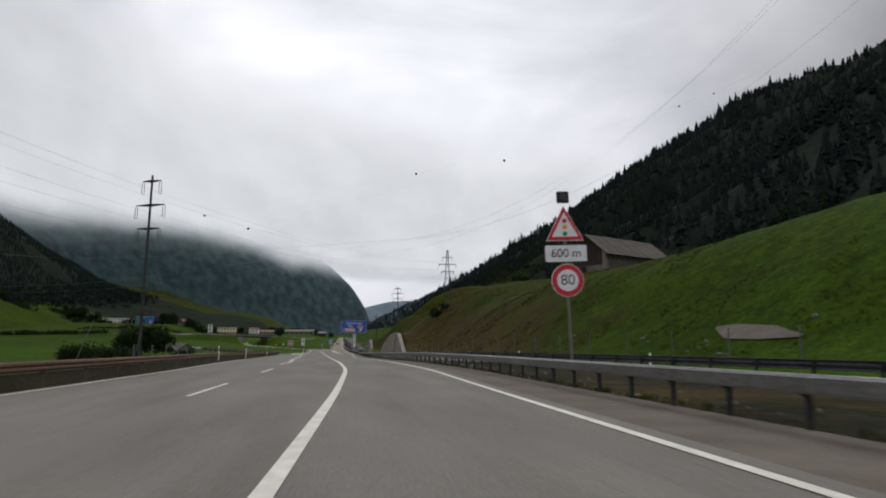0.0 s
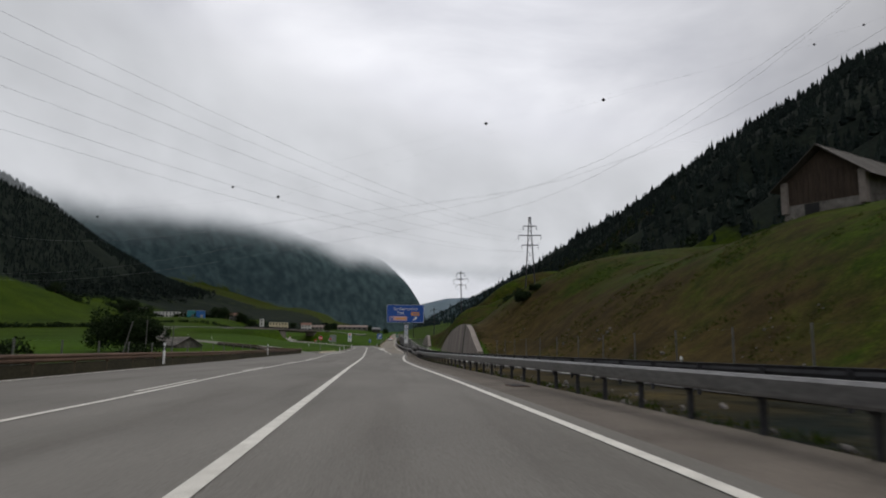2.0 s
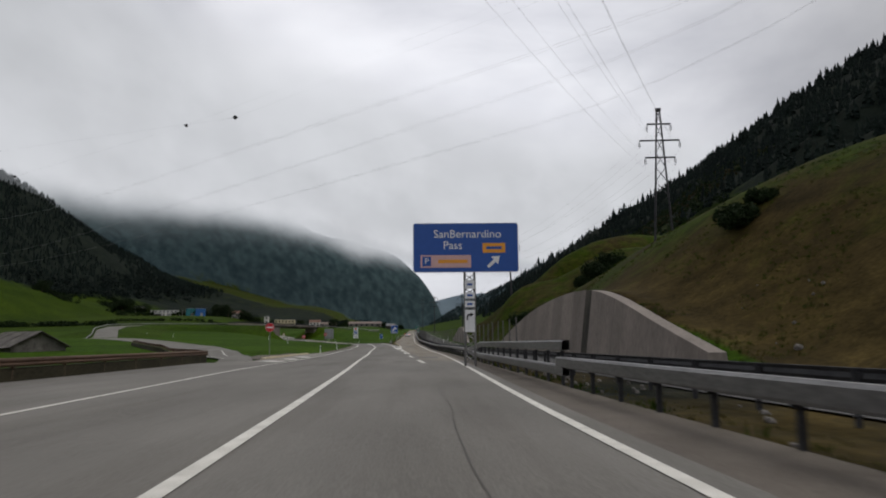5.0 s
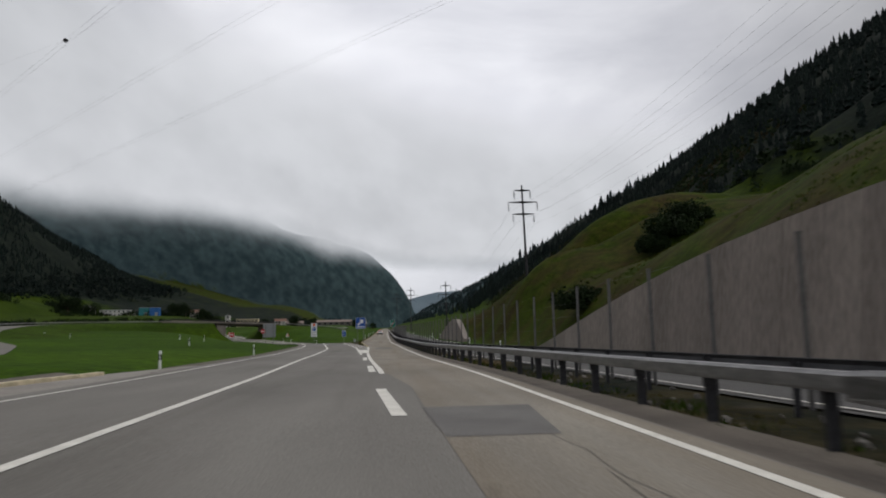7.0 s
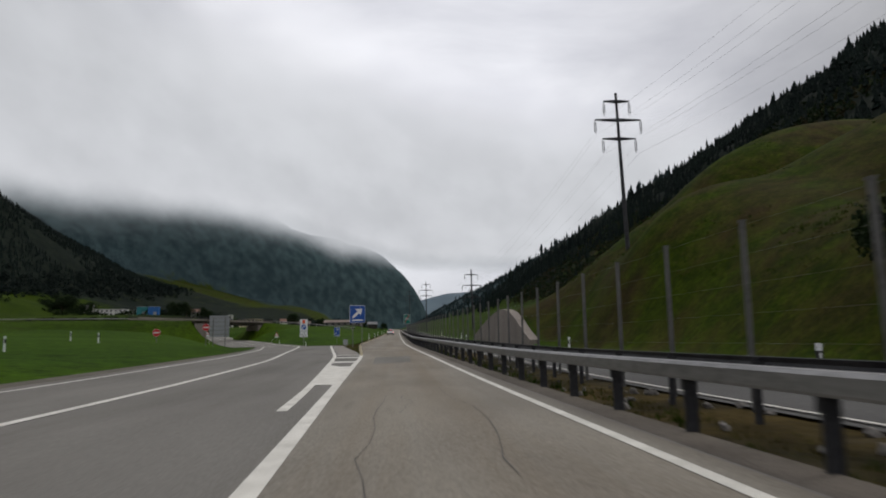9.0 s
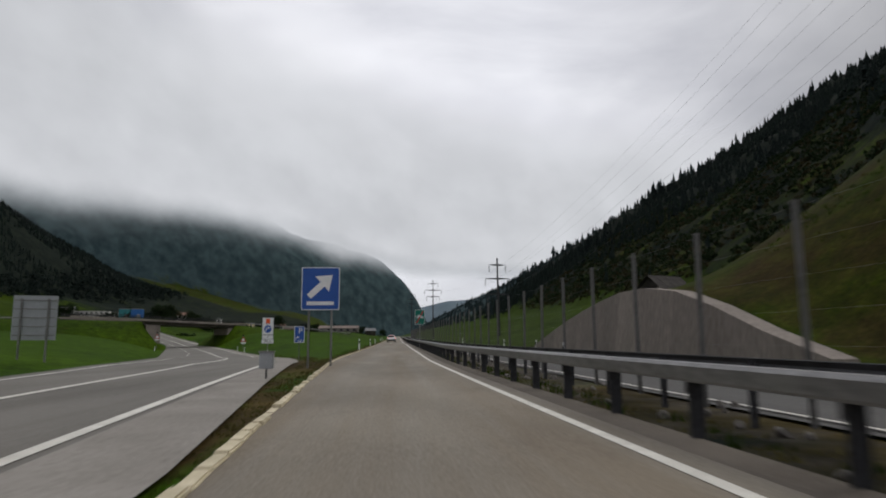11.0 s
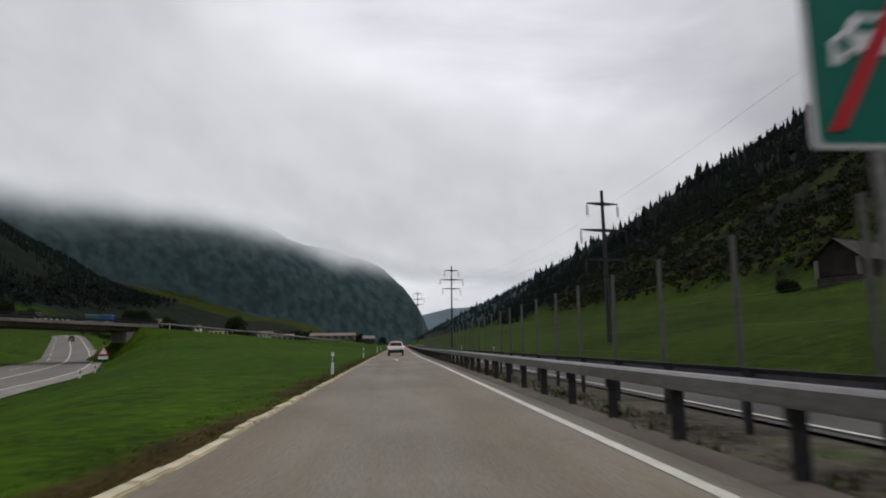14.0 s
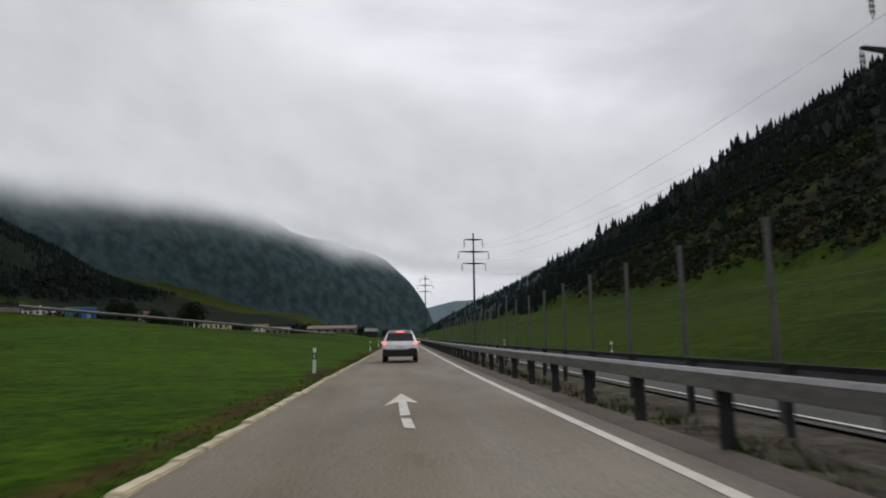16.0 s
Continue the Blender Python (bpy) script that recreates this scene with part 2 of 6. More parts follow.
X_RAIL = lambda y: X_RIGHT(y) + np.interp(y, [0, 60, 110, 165, 230, 312, 600], [3.0, 2.5, 2.5, 1.5, 1.0, 0.95, 1.0])
X_ROAD2 = lambda y: X_RAIL(y) + np.interp(y, [-120, 20, 75, 150, 220], [10, 9, 4.6, 3.0, 2.3])
X_BANK = lambda y: X_ROAD2(y) + 8.6
X_FOOT = lambda y: X_ROAD2(y) + np.interp(y, [120, 155, 205, 238, 262, 285, 325, 345], [8.6, 6.7, 6.8, 8.1, 8.6, 8.1, 8.1, 8.6])
MAIN_Z = lambda y: np.where(np.asarray(y, float) < 262, ROAD_Z(y), np.interp(y, [262, 282, 300, 330, 357, 400, 430, 460, 520, 600, 640], [float(ROAD_Z(262)), float(ROAD_Z(282)) - 0.02, -1.29, -1.53, -1.8, -1.45, -0.9, -0.2, 3.0, 8.0, 10.0]))


def nz(x, y, s, seed=0.0):
    """Smooth noise over arrays, by summed waves; about -1 to 1."""
    a, b = np.asarray(x, float) / s + seed * 1.7, np.asarray(y, float) / s - seed * 2.3
    return (np.sin(a * 1.3 + 1.9 * np.sin(b * 0.7 + seed)) + np.sin(b * 1.1 + 1.4 * np.sin(a * 0.9 - seed)) + 0.6 * np.sin(2.3 * a + 1.7 * b) + 0.5 * np.sin(3.1 * b - 2.2 * a + seed)) / 3.1


WALLS = (
    (158, 237, curve_of((152, -0.2), (158, 0.6), (162, 1.7), (169, 3.2), (176, 5.1), (182, 5.8), (189, 5.9), (195, 5.65), (203, 5.1), (212, 3.9), (220, 2.7), (234, 0.5), (241, -0.2))),
    (284, 328, curve_of((279, -0.3), (285, 0.4), (292, 2.6), (297, 4.1), (304, 4.1), (313, 3.0), (320, 1.9), (327, 0.4), (332, -0.2))),
)


def wall_top(y):
    return np.maximum(np.maximum(WALLS[0][2](y), WALLS[1][2](y)), 0)


def ground_z(x, y):
    x, y = np.asarray(x, float), np.asarray(y, float)
    zr = ROAD_Z(y)
    d, at_wall = np.maximum(x - X_BANK(y), 0), np.maximum(x - X_FOOT(y), 0)
    # grassy hill on the right, steep beside the retaining walls, with a flat meadow past y = 350
    steep = np.interp(y, [-100, 60, 115, 160, 203, 220, 240, 260, 275, 288, 305, 325, 350, 400, 450, 520, 900], [0.8, 0.9, 1.15, 1.15, 1.12, 1.04, 1.45, 1.4, 2.4, 1.36, 0.85, 0.65, 0.27, 0.20, 0.23, 0.23, 0.3])
    tall = np.interp(y, [-100, 66, 100, 137, 170, 203, 220, 240, 260, 275, 288, 305, 325, 350, 400, 900], [20, 20, 16, 15.5, 16, 11, 17, 10.7, 10.4, 15.2, 10.6, 21.4, 19, 20, 40, 40])
    second = np.interp(y, [212, 240, 292, 318], [0, 1, 1, 0]) * 7.8 * (1 - np.exp(-(np.maximum(d - 18, 0) / 11) ** 1.5))
    bend = np.interp(y, [203, 240, 320, 350], [1.5, 1.28, 1.74, 1.0])
    bank = np.maximum(d - 1.5, 0)
    hill = wall_top(y) * np.clip((at_wall - 0.5) / 1.0, 0, 1) + tall * (1 - np.exp(-(bank * steep / tall) ** bend)) + 0.05 * np.maximum(d - 40, 0) + second
    hill = hill + np.clip((d - 2) / 30, 0, 1) * (0.8 * nz(x, y, 11, 1.0) + 0.35 * nz(x, y, 4.3, 6.0))
    far = np.maximum(d - 58, 0)
    rise = np.interp(y, [0, 480, 585, 740, 1000, 1400, 3500], [0.61, 0.585, 0.54, 0.545, 0.44, 0.385, 0.31])
    ridge = np.minimum(far, 245) * rise - 0.12 * np.maximum(far - 245, 0)
    hill = hill + ridge + np.minimum(far / 60, 1) * (8 * nz(x, y, 70, 2.0) + 5 * nz(x, y, 26, 3.0))
    # low meadow on the left, then the far side of the valley
    edge = np.where(y < 180, X_FARLEFT(np.minimum(y, 178)) - 1.5, X_LEFT2(y) - np.interp(y, [300, 380], [3.0, 7.0]))
    e = np.maximum(edge - x, 0)
    left = -1.6 * (1 - np.exp(-e / 7)) * np.interp(y, [140, 190, 260], [1, 0.15, 0.0])
    left = left + np.interp(y, [190, 250, 330, 420, 520, 620, 800, 1000], [0, 0.9, 2.2, 5.0, 6.5, 7.5, 13.0, 14.0]) * (1 - np.exp(-np.maximum(e - np.interp(y, [780, 860], [0, 30]), 0) / 14))
    left = left + 0.4 * (1 - np.exp(-e / 2.0)) * np.interp(y, [203, 208, 235, 262], [0, 1, 1, 0])
    # the village stands a little higher, and the fields behind it climb to the mountain
    left = left + 4.5 * np.clip((y - 700) / 170, 0, 1) * np.clip((-x - 12) / 30, 0, 1)
    left = left + 52 * np.clip((y - 1000) / 1100, 0, 1) ** 1.2 * np.clip((-x - 60) / 220, 0, 1) * np.clip((2700 - y) / 400, 0, 1)
    w = np.maximum(-x - 325, 0)
    foothill = np.minimum(w * 0.3, 85) + np.minimum(w / 80, 1) * (9 * nz(x, y, 150, 4.0) + 4 * nz(x, y, 50, 5.0))
    # a nearer wooded spur
    foothill = foothill + np.minimum(np.maximum(-x - 430, 0) * 0.6, 240) * np.clip((1700 - y) / 420, 0, 1)
    s_line = np.interp(y, [-200, 900, 1800, 2900, 3000], [-1250, -1150, -780, 140, 140]) - x
    s = np.maximum(s_line, 0) * np.clip((3150 - y) / 150, 0, 1)
    nose = np.clip((y - 2150) / 450, 0, 1)
    mount = (1 - nose) * (320 * (1 - np.exp(-s / 195)) + 0.34 * s) + nose * (350 * (1 - np.exp(-s / 104)) + 0.03 * s) + (1 - 0.6 * nose) * np.minimum(s / 150, 1) * (30 * nz(x, y, 240, 4.0) + 14 * nz(x, y, 90, 5.0) + 5 * nz(x, y, 37, 7.0))
    left = left + np.maximum(foothill, 0) + np.maximum(mount, 0)
    # between the slip road and the through road the meadow climbs to the bridge's ramp
    g0, g1 = np.where(y > 264, X_MAINR(np.maximum(y, 232)) + np.interp(y, [300, 320], [1.6, 3.0]), 0), X_SLIPL(np.maximum(y, 200)) - 1.2
    width = np.maximum(g1 - g0, 0.01)
    u = np.clip((x - g0) / width, 0, 1)
    mid = np.where(y > 264, np.interp(y, [264, 395, 420, 440, 475, 560, 800], [0, 0.0, 1.0, 2.6, 2.6, 1.5, 0]) * np.sin(np.pi * u ** 0.7) ** 0.8 * np.minimum(width / 30, 1), 0)
    # the through road runs lower than the slip road and climbs behind the bridge
    level = MAIN_Z(y) - zr
    near_road = np.where(level > 0, np.clip((x - X_LEFT2(y) + 30) / 20, 0, 1), 1.0)
    climb = np.where(y < 660, level, 0) * np.clip((X_MAINR(np.maximum(y, 232)) + np.interp(y, [270, 300, 320, 350], [1.9, 3.4, 6.2, 9.6]) - x) / np.interp(y, [270, 300, 320, 350], [1.3, 2.3, 3.6, 6.5]), 0, 1) * near_road
    return zr - 0.07 + hill + left + mid + climb


def part(name, bm, material, parent=None, label=""):
    """Link a bmesh as one mesh object, under a thing where one is given."""
    me = bpy.data.meshes.new(name)
    bm.to_mesh(me)
    bm.free()
    ob = new(name, me)
    me.materials.append(material)
    if parent is not None:
        ob.parent = parent
    return tagged(ob, label)


def from_grid(name, xs, ys, zs, material, smooth=True, parent=None):
    """A sheet from arrays of shape (rows, columns)."""
    r, c = xs.shape
    verts = np.stack([xs.ravel(), ys.ravel(), zs.ravel()], 1)
    i = (np.arange(r - 1)[:, None] * c + np.arange(c - 1)[None, :]).ravel()
    faces = np.stack([i, i + 1, i + c + 1, i + c], 1)
    me = bpy.data.meshes.new(name)
    me.from_pydata(verts.tolist(), [], faces.tolist())
    me.polygons.foreach_set("use_smooth", [smooth] * len(me.polygons))
    me.materials.append(material)
    ob = new(name, me)
    if parent is not None:
        ob.parent = parent
    return ob


def thing(name, x, y, z, rz=0.0, label="", category="", group="", kind=""):
    ob = new(name)
    ob.matrix_world = pose(x, y, z, 0, 0, rz)
    return tagged(ob, label, category, group, kind)


def box(bm, cx, cy, cz, sx, sy, sz, bevel=0.0, rz=0.0, rx=0.0, ry=0.0):
    made = bmesh.ops.create_cube(bm, size=1.0, matrix=pose(cx, cy, cz, rx, ry, rz) @ Matrix.Diagonal((sx, sy, sz, 1)))
    if bevel:
        edges = list({e for v in made["verts"] for e in v.link_edges})
        bmesh.ops.bevel(bm, geom=edges, offset=bevel, segments=2, affect="EDGES")
    return bm


def rod(bm, a, b, r0, r1=None, n=8):
    a, b = Vector(a), Vector(b)
    d = b - a
    m = Matrix.Translation((a + b) / 2) @ d.to_track_quat("Z", "Y").to_matrix().to_4x4()
    bmesh.ops.create_cone(bm, cap_ends=True, segments=n, radius1=r0, radius2=r0 if r1 is None else r1, depth=d.length, matrix=m)
    return bm


def disc(bm, cx, cy, cz, r, thick, n=32):
    """A round plate that faces -y."""
    bmesh.ops.create_cone(bm, cap_ends=True, segments=n, radius1=r, radius2=r, depth=thick, matrix=pose(cx, cy, cz, 90, 0, 0))
    return bm


def poly(bm, pts, y0, y1):
    """A flat plate with the outline pts (x, z), between y0 and y1."""
    front = [bm.verts.new((x, y0, z)) for x, z in pts]
    back = [bm.verts.new((x, y1, z)) for x, z in pts]
    bm.faces.new(front), bm.faces.new(back[::-1])
    for i in range(len(pts)):
        j = (i + 1) % len(pts)
        bm.faces.new((front[i], back[i], back[j], front[j]))
    bmesh.ops.recalc_face_normals(bm, faces=bm.faces)
    return bm


def glyphs(text, size, material, parent, x, y, z, align="CENTER", name="lettering"):
    """Raised letters in the built-in font, facing -y, as a mesh."""
    cu = bpy.data.curves.new("lettering", "FONT")
    cu.body, cu.size, cu.align_x, cu.align_y, cu.extrude = text, size, align, "CENTER", 0.004
    tmp = bpy.data.objects.new("lettering", cu)
    scene.collection.objects.link(tmp)
    me = bpy.data.meshes.new_from_object(tmp.evaluated_get(bpy.context.evaluated_depsgraph_get()))
    bpy.data.objects.remove(tmp)
    bpy.data.curves.remove(cu)
    me.materials.clear()
    me.materials.append(material)
    ob = new(name, me)
    ob.parent, ob.matrix_basis = parent, pose(x, y, z, 90, 0, 0)
    return ob


# ---- the ground, one sheet to the horizon ----
def spaced(*spans):
    out = []
    for a, b, step in spans:
        out += list(np.arange(a, b, step))
    return np.array(out + [spans[-1][1]])


gx = spaced((-3600, -900, 45), (-900, -300, 20), (-300, -140, 8), (-140, -70, 3), (-70, -20, 1.5), (-20, 24, 1.0), (24, 70, 2.0), (70, 160, 5), (160, 420, 10), (420, 1700, 60))
gy = spaced((-160, 0, 8), (0, 460, 2.0), (460, 620, 4), (620, 1000, 12), (1000, 1800, 25), (1800, 3300, 45), (3300, 4400, 100))
GX, GY = np.meshgrid(gx, gy)


def ground_material():
    m = mat("meadow_and_slopes", (0.016, 0.042, 0.0008), (0.046, 0.091, 0.002), 0.03, 0.95, 70.0, bump=0.6, spec=0.04)
    n, l = m.node_tree.nodes, m.node_tree.links
    p = n["Principled BSDF"]
    grass = p.inputs["Base Color"].links[0].from_socket
    at = n.new("ShaderNodeVertexColor")
    at.layer_name = "cover"
    sep = n.new("ShaderNodeSeparateColor")
    l.new(at.outputs["Color"], sep.inputs["Color"])
    co = n.new("ShaderNodeTexCoord")
    # the hill's thinner, yellower grass
    hill, tint, blend = n.new("ShaderNodeVertexColor"), n.new("ShaderNodeMixRGB"), n.new("ShaderNodeMixRGB")
    hill.layer_name = "hill_grass"
    tint.blend_type, tint.inputs[0].default_value, tint.inputs[2].default_value = "MULTIPLY", 1.0, (0.74, 0.56, 0.6, 1)
    l.new(grass, tint.inputs[1])
    l.new(hill.outputs["Color"], blend.inputs[0])
    l.new(grass, blend.inputs[1])
    l.new(tint.outputs[0], blend.inputs[2])
    last = blend.outputs[0]
    # Green is the far woods: distance haze put into their paler, bluer colour
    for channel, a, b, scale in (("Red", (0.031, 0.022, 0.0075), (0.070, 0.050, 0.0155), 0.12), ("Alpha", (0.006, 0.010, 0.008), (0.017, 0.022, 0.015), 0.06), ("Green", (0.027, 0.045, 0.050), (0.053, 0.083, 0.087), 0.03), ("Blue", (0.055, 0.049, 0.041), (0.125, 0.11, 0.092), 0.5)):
        ns, rp, mx, ad, cl = n.new("ShaderNodeTexNoise"), n.new("ShaderNodeValToRGB"), n.new("ShaderNodeMixRGB"), n.new("ShaderNodeMath"), n.new("ShaderNodeMath")
        ns.inputs["Scale"].default_value, ns.inputs["Detail"].default_value = scale, 9.0
        ns.inputs["Roughness"].default_value = 0.55 if channel == "Green" else 0.68
        l.new(co.outputs["Object"], ns.inputs["Vector"])
        rp.color_ramp.elements[0].position, rp.color_ramp.elements[0].color = 0.36, (*a, 1)
        rp.color_ramp.elements[1].position, rp.color_ramp.elements[1].color = 0.66, (*b, 1)
        l.new(ns.outputs["Fac"], rp.inputs["Fac"])
        ad.operation, cl.operation, cl.use_clamp = "SUBTRACT", "MULTIPLY_ADD", True
        l.new(at.outputs["Alpha"] if channel == "Alpha" else sep.outputs[channel], ad.inputs[0])
        l.new(ns.outputs["Fac"], ad.inputs[1])
        l.new(ad.outputs[0], cl.inputs[0])
        cl.inputs[1].default_value, cl.inputs[2].default_value = 5.0, 0.5
        l.new(cl.outputs[0], mx.inputs[0])
        l.new(last, mx.inputs[1])
        l.new(rp.outputs["Color"], mx.inputs[2])
        last = mx.outputs[0]
    # clumps, weeds and bare spots at about a metre and a hand's width
    for scale, low, high in ((0.55, 0.62, 1.2), (4.0, 0.7, 1.25)):
        ns, rp, mx = n.new("ShaderNodeTexNoise"), n.new("ShaderNodeMapRange"), n.new("ShaderNodeVectorMath")
        ns.inputs["Scale"].default_value, ns.inputs["Detail"].default_value, ns.inputs["Roughness"].default_value = scale, 6.0, 0.65
        l.new(co.outputs["Object"], ns.inputs["Vector"])
        rp.inputs["From Min"].default_value, rp.inputs["From Max"].default_value = 0.36, 0.64
        rp.inputs["To Min"].default_value, rp.inputs["To Max"].default_value = low, high
        l.new(ns.outputs["Fac"], rp.inputs["Value"])
        mx.operation = "SCALE"
        l.new(last, mx.inputs[0])
        l.new(rp.outputs["Result"], mx.inputs["Scale"])
        last = mx.outputs[0]
    l.new(last, p.inputs["Base Color"])
    return m


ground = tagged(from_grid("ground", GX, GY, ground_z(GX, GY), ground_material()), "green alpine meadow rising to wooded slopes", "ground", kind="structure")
cover = ground.data.color_attributes.new("cover", "FLOAT_COLOR", "POINT")
D = GX - X_BANK(GY)
dry = np.where(D > 0, np.interp(D, [0, 3, 14, 24], [0.66, 0.72, 0.52, 0.2]), 0) * np.interp(GY, [30, 60, 85, 108, 172, 210], [0.3, 0.5, 0.75, 1, 1, 0.4])
dry = np.maximum(dry, np.where((D > 1) & (D < 48), 0.47, 0) * np.interp(GY, [0, 70, 110, 330, 360], [0.3, 0.75, 1, 1, 0]))
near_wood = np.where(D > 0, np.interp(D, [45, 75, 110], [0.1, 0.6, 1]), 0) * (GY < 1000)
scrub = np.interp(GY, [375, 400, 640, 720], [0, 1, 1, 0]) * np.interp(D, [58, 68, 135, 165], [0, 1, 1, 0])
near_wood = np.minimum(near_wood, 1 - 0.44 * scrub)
dry = np.maximum(dry, 0.5 * scrub)
near_wood = np.maximum(near_wood, np.interp(-GX, [412, 450], [0.2, 1]) * np.interp(GY, [1500, 1720], [1, 0]) * (GX > -1000))
# far woods, drawn in the colour that carries the haze
hazed_wood = np.where(D > 0, np.interp(D, [45, 75, 110], [0.1, 0.6, 1]) * (GY >= 1000), np.interp(-GX + 60 * nz(GX, GY, 60, 6.0), [500, 600, 720], [0.2, 0.52, 0.95]))
hazed_wood = np.maximum(hazed_wood, np.interp(GY + 120 * nz(GX, GY, 70, 4.0), [1980, 2300], [0, 1]))
hazed_wood = np.where((GX < -395) & (GX > -1000), hazed_wood * np.interp(GY, [1500, 1720], [0, 1]), hazed_wood)
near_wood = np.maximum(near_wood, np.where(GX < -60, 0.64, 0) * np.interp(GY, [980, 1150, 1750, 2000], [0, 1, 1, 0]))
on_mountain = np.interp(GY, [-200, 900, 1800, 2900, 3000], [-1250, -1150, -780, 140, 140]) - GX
hazed_wood = np.maximum(hazed_wood, np.interp(on_mountain, [-60, 40], [0, 1]) * np.interp(GY, [1250, 1450], [0, 1]))
dry = np.maximum(dry, np.where(GX < -100, 0.46, 0) * np.interp(GY, [1020, 1250], [0, 1]))
slip_d = X_SLIPL(np.maximum(GY, 200)) - GX
dry = np.maximum(dry, np.where((GY > 264) & (GY < 900), np.interp(slip_d, [0.1, 0.8, 2.2], [0.75, 0.62, 0.0]) * (slip_d > 0), 0))
main_d = GX - X_MAINR(np.maximum(GY, 232))
dry = np.maximum(dry, np.where((GY > 290) & (GY < 360), np.interp(main_d, [0.9, 2.0, 4.5], [0.8, 0.6, 0.0]) * (main_d > 0), 0))
stony = np.where((D > -13) & (D < -6) & (GY < 900), 0.3, 0.0)
between = (GX > X_RAIL(GY) - 0.6) & (GX < X_ROAD2(GY) + 0.9) & (GY < 900)
dry = np.where(between, 0.75, dry)
near_wood = np.where(between, np.interp(GY, [270, 300], [0.5, 0.3]), near_wood)
dry = np.where(between, np.interp(GY, [270, 300], [0.75, 0.4]), dry)
stony = np.where(between, np.interp(GY, [265, 295], [0.35, 0.62]), stony)
nose = (GY > 262) & (GY < 300) & (GX > X_MAINR(np.maximum(GY, 232))) & (GX < X_SLIPL(np.maximum(GY, 200)))
dry = np.where(nose, np.maximum(dry, 0.6), dry)
rgba = np.stack([dry, hazed_wood, stony, near_wood], -1).reshape(-1, 4)
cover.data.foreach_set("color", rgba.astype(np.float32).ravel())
thin = np.clip(D / 2, 0, 1) * np.interp(GY, [30, 105, 300, 360, 800], [0.3, 1.0, 1.0, 0.8, 0.6]) + 0.75 * np.interp(-GX, [60, 220], [0, 1]) * (GX < 0)
hill_grass = ground.data.color_attributes.new("hill_grass", "FLOAT_COLOR", "POINT")
hill_grass.data.foreach_set("color", np.repeat(thin.ravel(), 4).astype(np.float32))


# ---- roads and their lines ----
def strip(name, left, right, y0, y1, lift, material, step=2.0, cols=2, parent=None, zf=ROAD_Z):
    ys = np.linspace(y0, y1, max(2, int((y1 - y0) / step) + 1))
    a, b = np.asarray(left(ys)) + 0 * ys, np.asarray(right(ys)) + 0 * ys
    u = np.linspace(0, 1, cols)[None, :]
    xs = a[:, None] * (1 - u) + b[:, None] * u
    zs = (zf(ys) + lift)[:, None] + 0 * xs
    return from_grid(name, xs, ys[:, None] + 0 * xs, zs, material, parent=parent)


def line_strip(f, y0, y1, w, lift=0.012, name="edge_line", label="white painted road line", zf=ROAD_Z):
    return tagged(strip(name, lambda y: f(y) - w / 2, lambda y: f(y) + w / 2, y0, y1, lift, PAINT, 1.0, zf=zf), label, "road marking", kind="structure")


road = tagged(strip("road", lambda y: np.where(y < 178, X_FARLEFT(y) - 0.4, X_LEFT2(y) - np.interp(y, [300, 390, 440, 470], [0.9, 5, 3.5, 1.5])), lambda y: np.where(y < 252, X_RIGHT(y) + 0.5, np.where(y < 268, X_SLIPL(np.maximum(y, 200)) + 0.2, X_MAINR(y) + np.interp(y, [268, 282, 300, 320], [1.6, 1.4, 1.2, 1.9]))), -120, 640, 0.0, ASPHALT, cols=4, zf=MAIN_Z), "grey asphalt carriageway with white markings", "road", kind="structure")
slip = tagged(strip("slip_road", lambda y: np.where(y < 202, np.interp(y, [176, 180, 194, 202], [3.0, 1.5, 1.45, 0.8]), np.where(y < 264, X_SLIPL(np.maximum(y, 200)) + 0.1, X_SLIPL(y) - 0.05)), lambda y: X_RIGHT(y) + 0.45, 176, 900, 0.005, ASPHALT_OLD, cols=4), "worn brownish asphalt slip road with patched cracks", "road", kind="structure")
shoulder = tagged(strip("shoulder", lambda y: X_RIGHT(y) + 0.35, lambda y: X_RAIL(y) + 0.1, -120, 900, -0.012, SHOULDER), "brownish gritty hard shoulder beside the rail", "shoulder", kind="structure")
main_shoulder = tagged(strip("main_shoulder", lambda y: X_MAINR(y) + 0.25, lambda y: X_MAINR(y) + np.interp(y, [264, 270, 282, 300, 320], [1.5, 1.7, 1.5, 1.3, 2.0]), 264, 520, 0.008, PALE_SHOULDER, zf=MAIN_Z), "pale gritty shoulder of the through road", "shoulder", kind="structure")
local_road = tagged(strip("local_road", X_ROAD2, lambda y: X_ROAD2(y) + 6.4, -120, 900, -0.02, ASPHALT_LOCAL), "dark asphalt local road behind the crash barriers", "road", kind="structure")
line_strip(X_RIGHT, -120, 168, 0.2)
line_strip(X_RIGHT, 168, 900, 0.165)
line_strip(X_LANE, -120, 640, 0.22, zf=MAIN_Z)
line_strip(X_LEFT2, 57, 336, 0.16, zf=MAIN_Z)
for k in range(14):
    line_strip(X_LEFT2, 348.3 + 19.1 * k, 357 + 19.1 * k, 0.16, name="dash", zf=MAIN_Z)
line_strip(X_SLIPL, 201, 262, 0.22)
line_strip(X_MAINR, 232, 640, 0.2, zf=MAIN_Z)
line_strip(X_FARLEFT, -120, 94, 0.14)
line_strip(lambda y: X_ROAD2(y) + 0.3, -120, 900, 0.10)
line_strip(lambda y: X_ROAD2(y) + 6.2, -120, 900, 0.14)
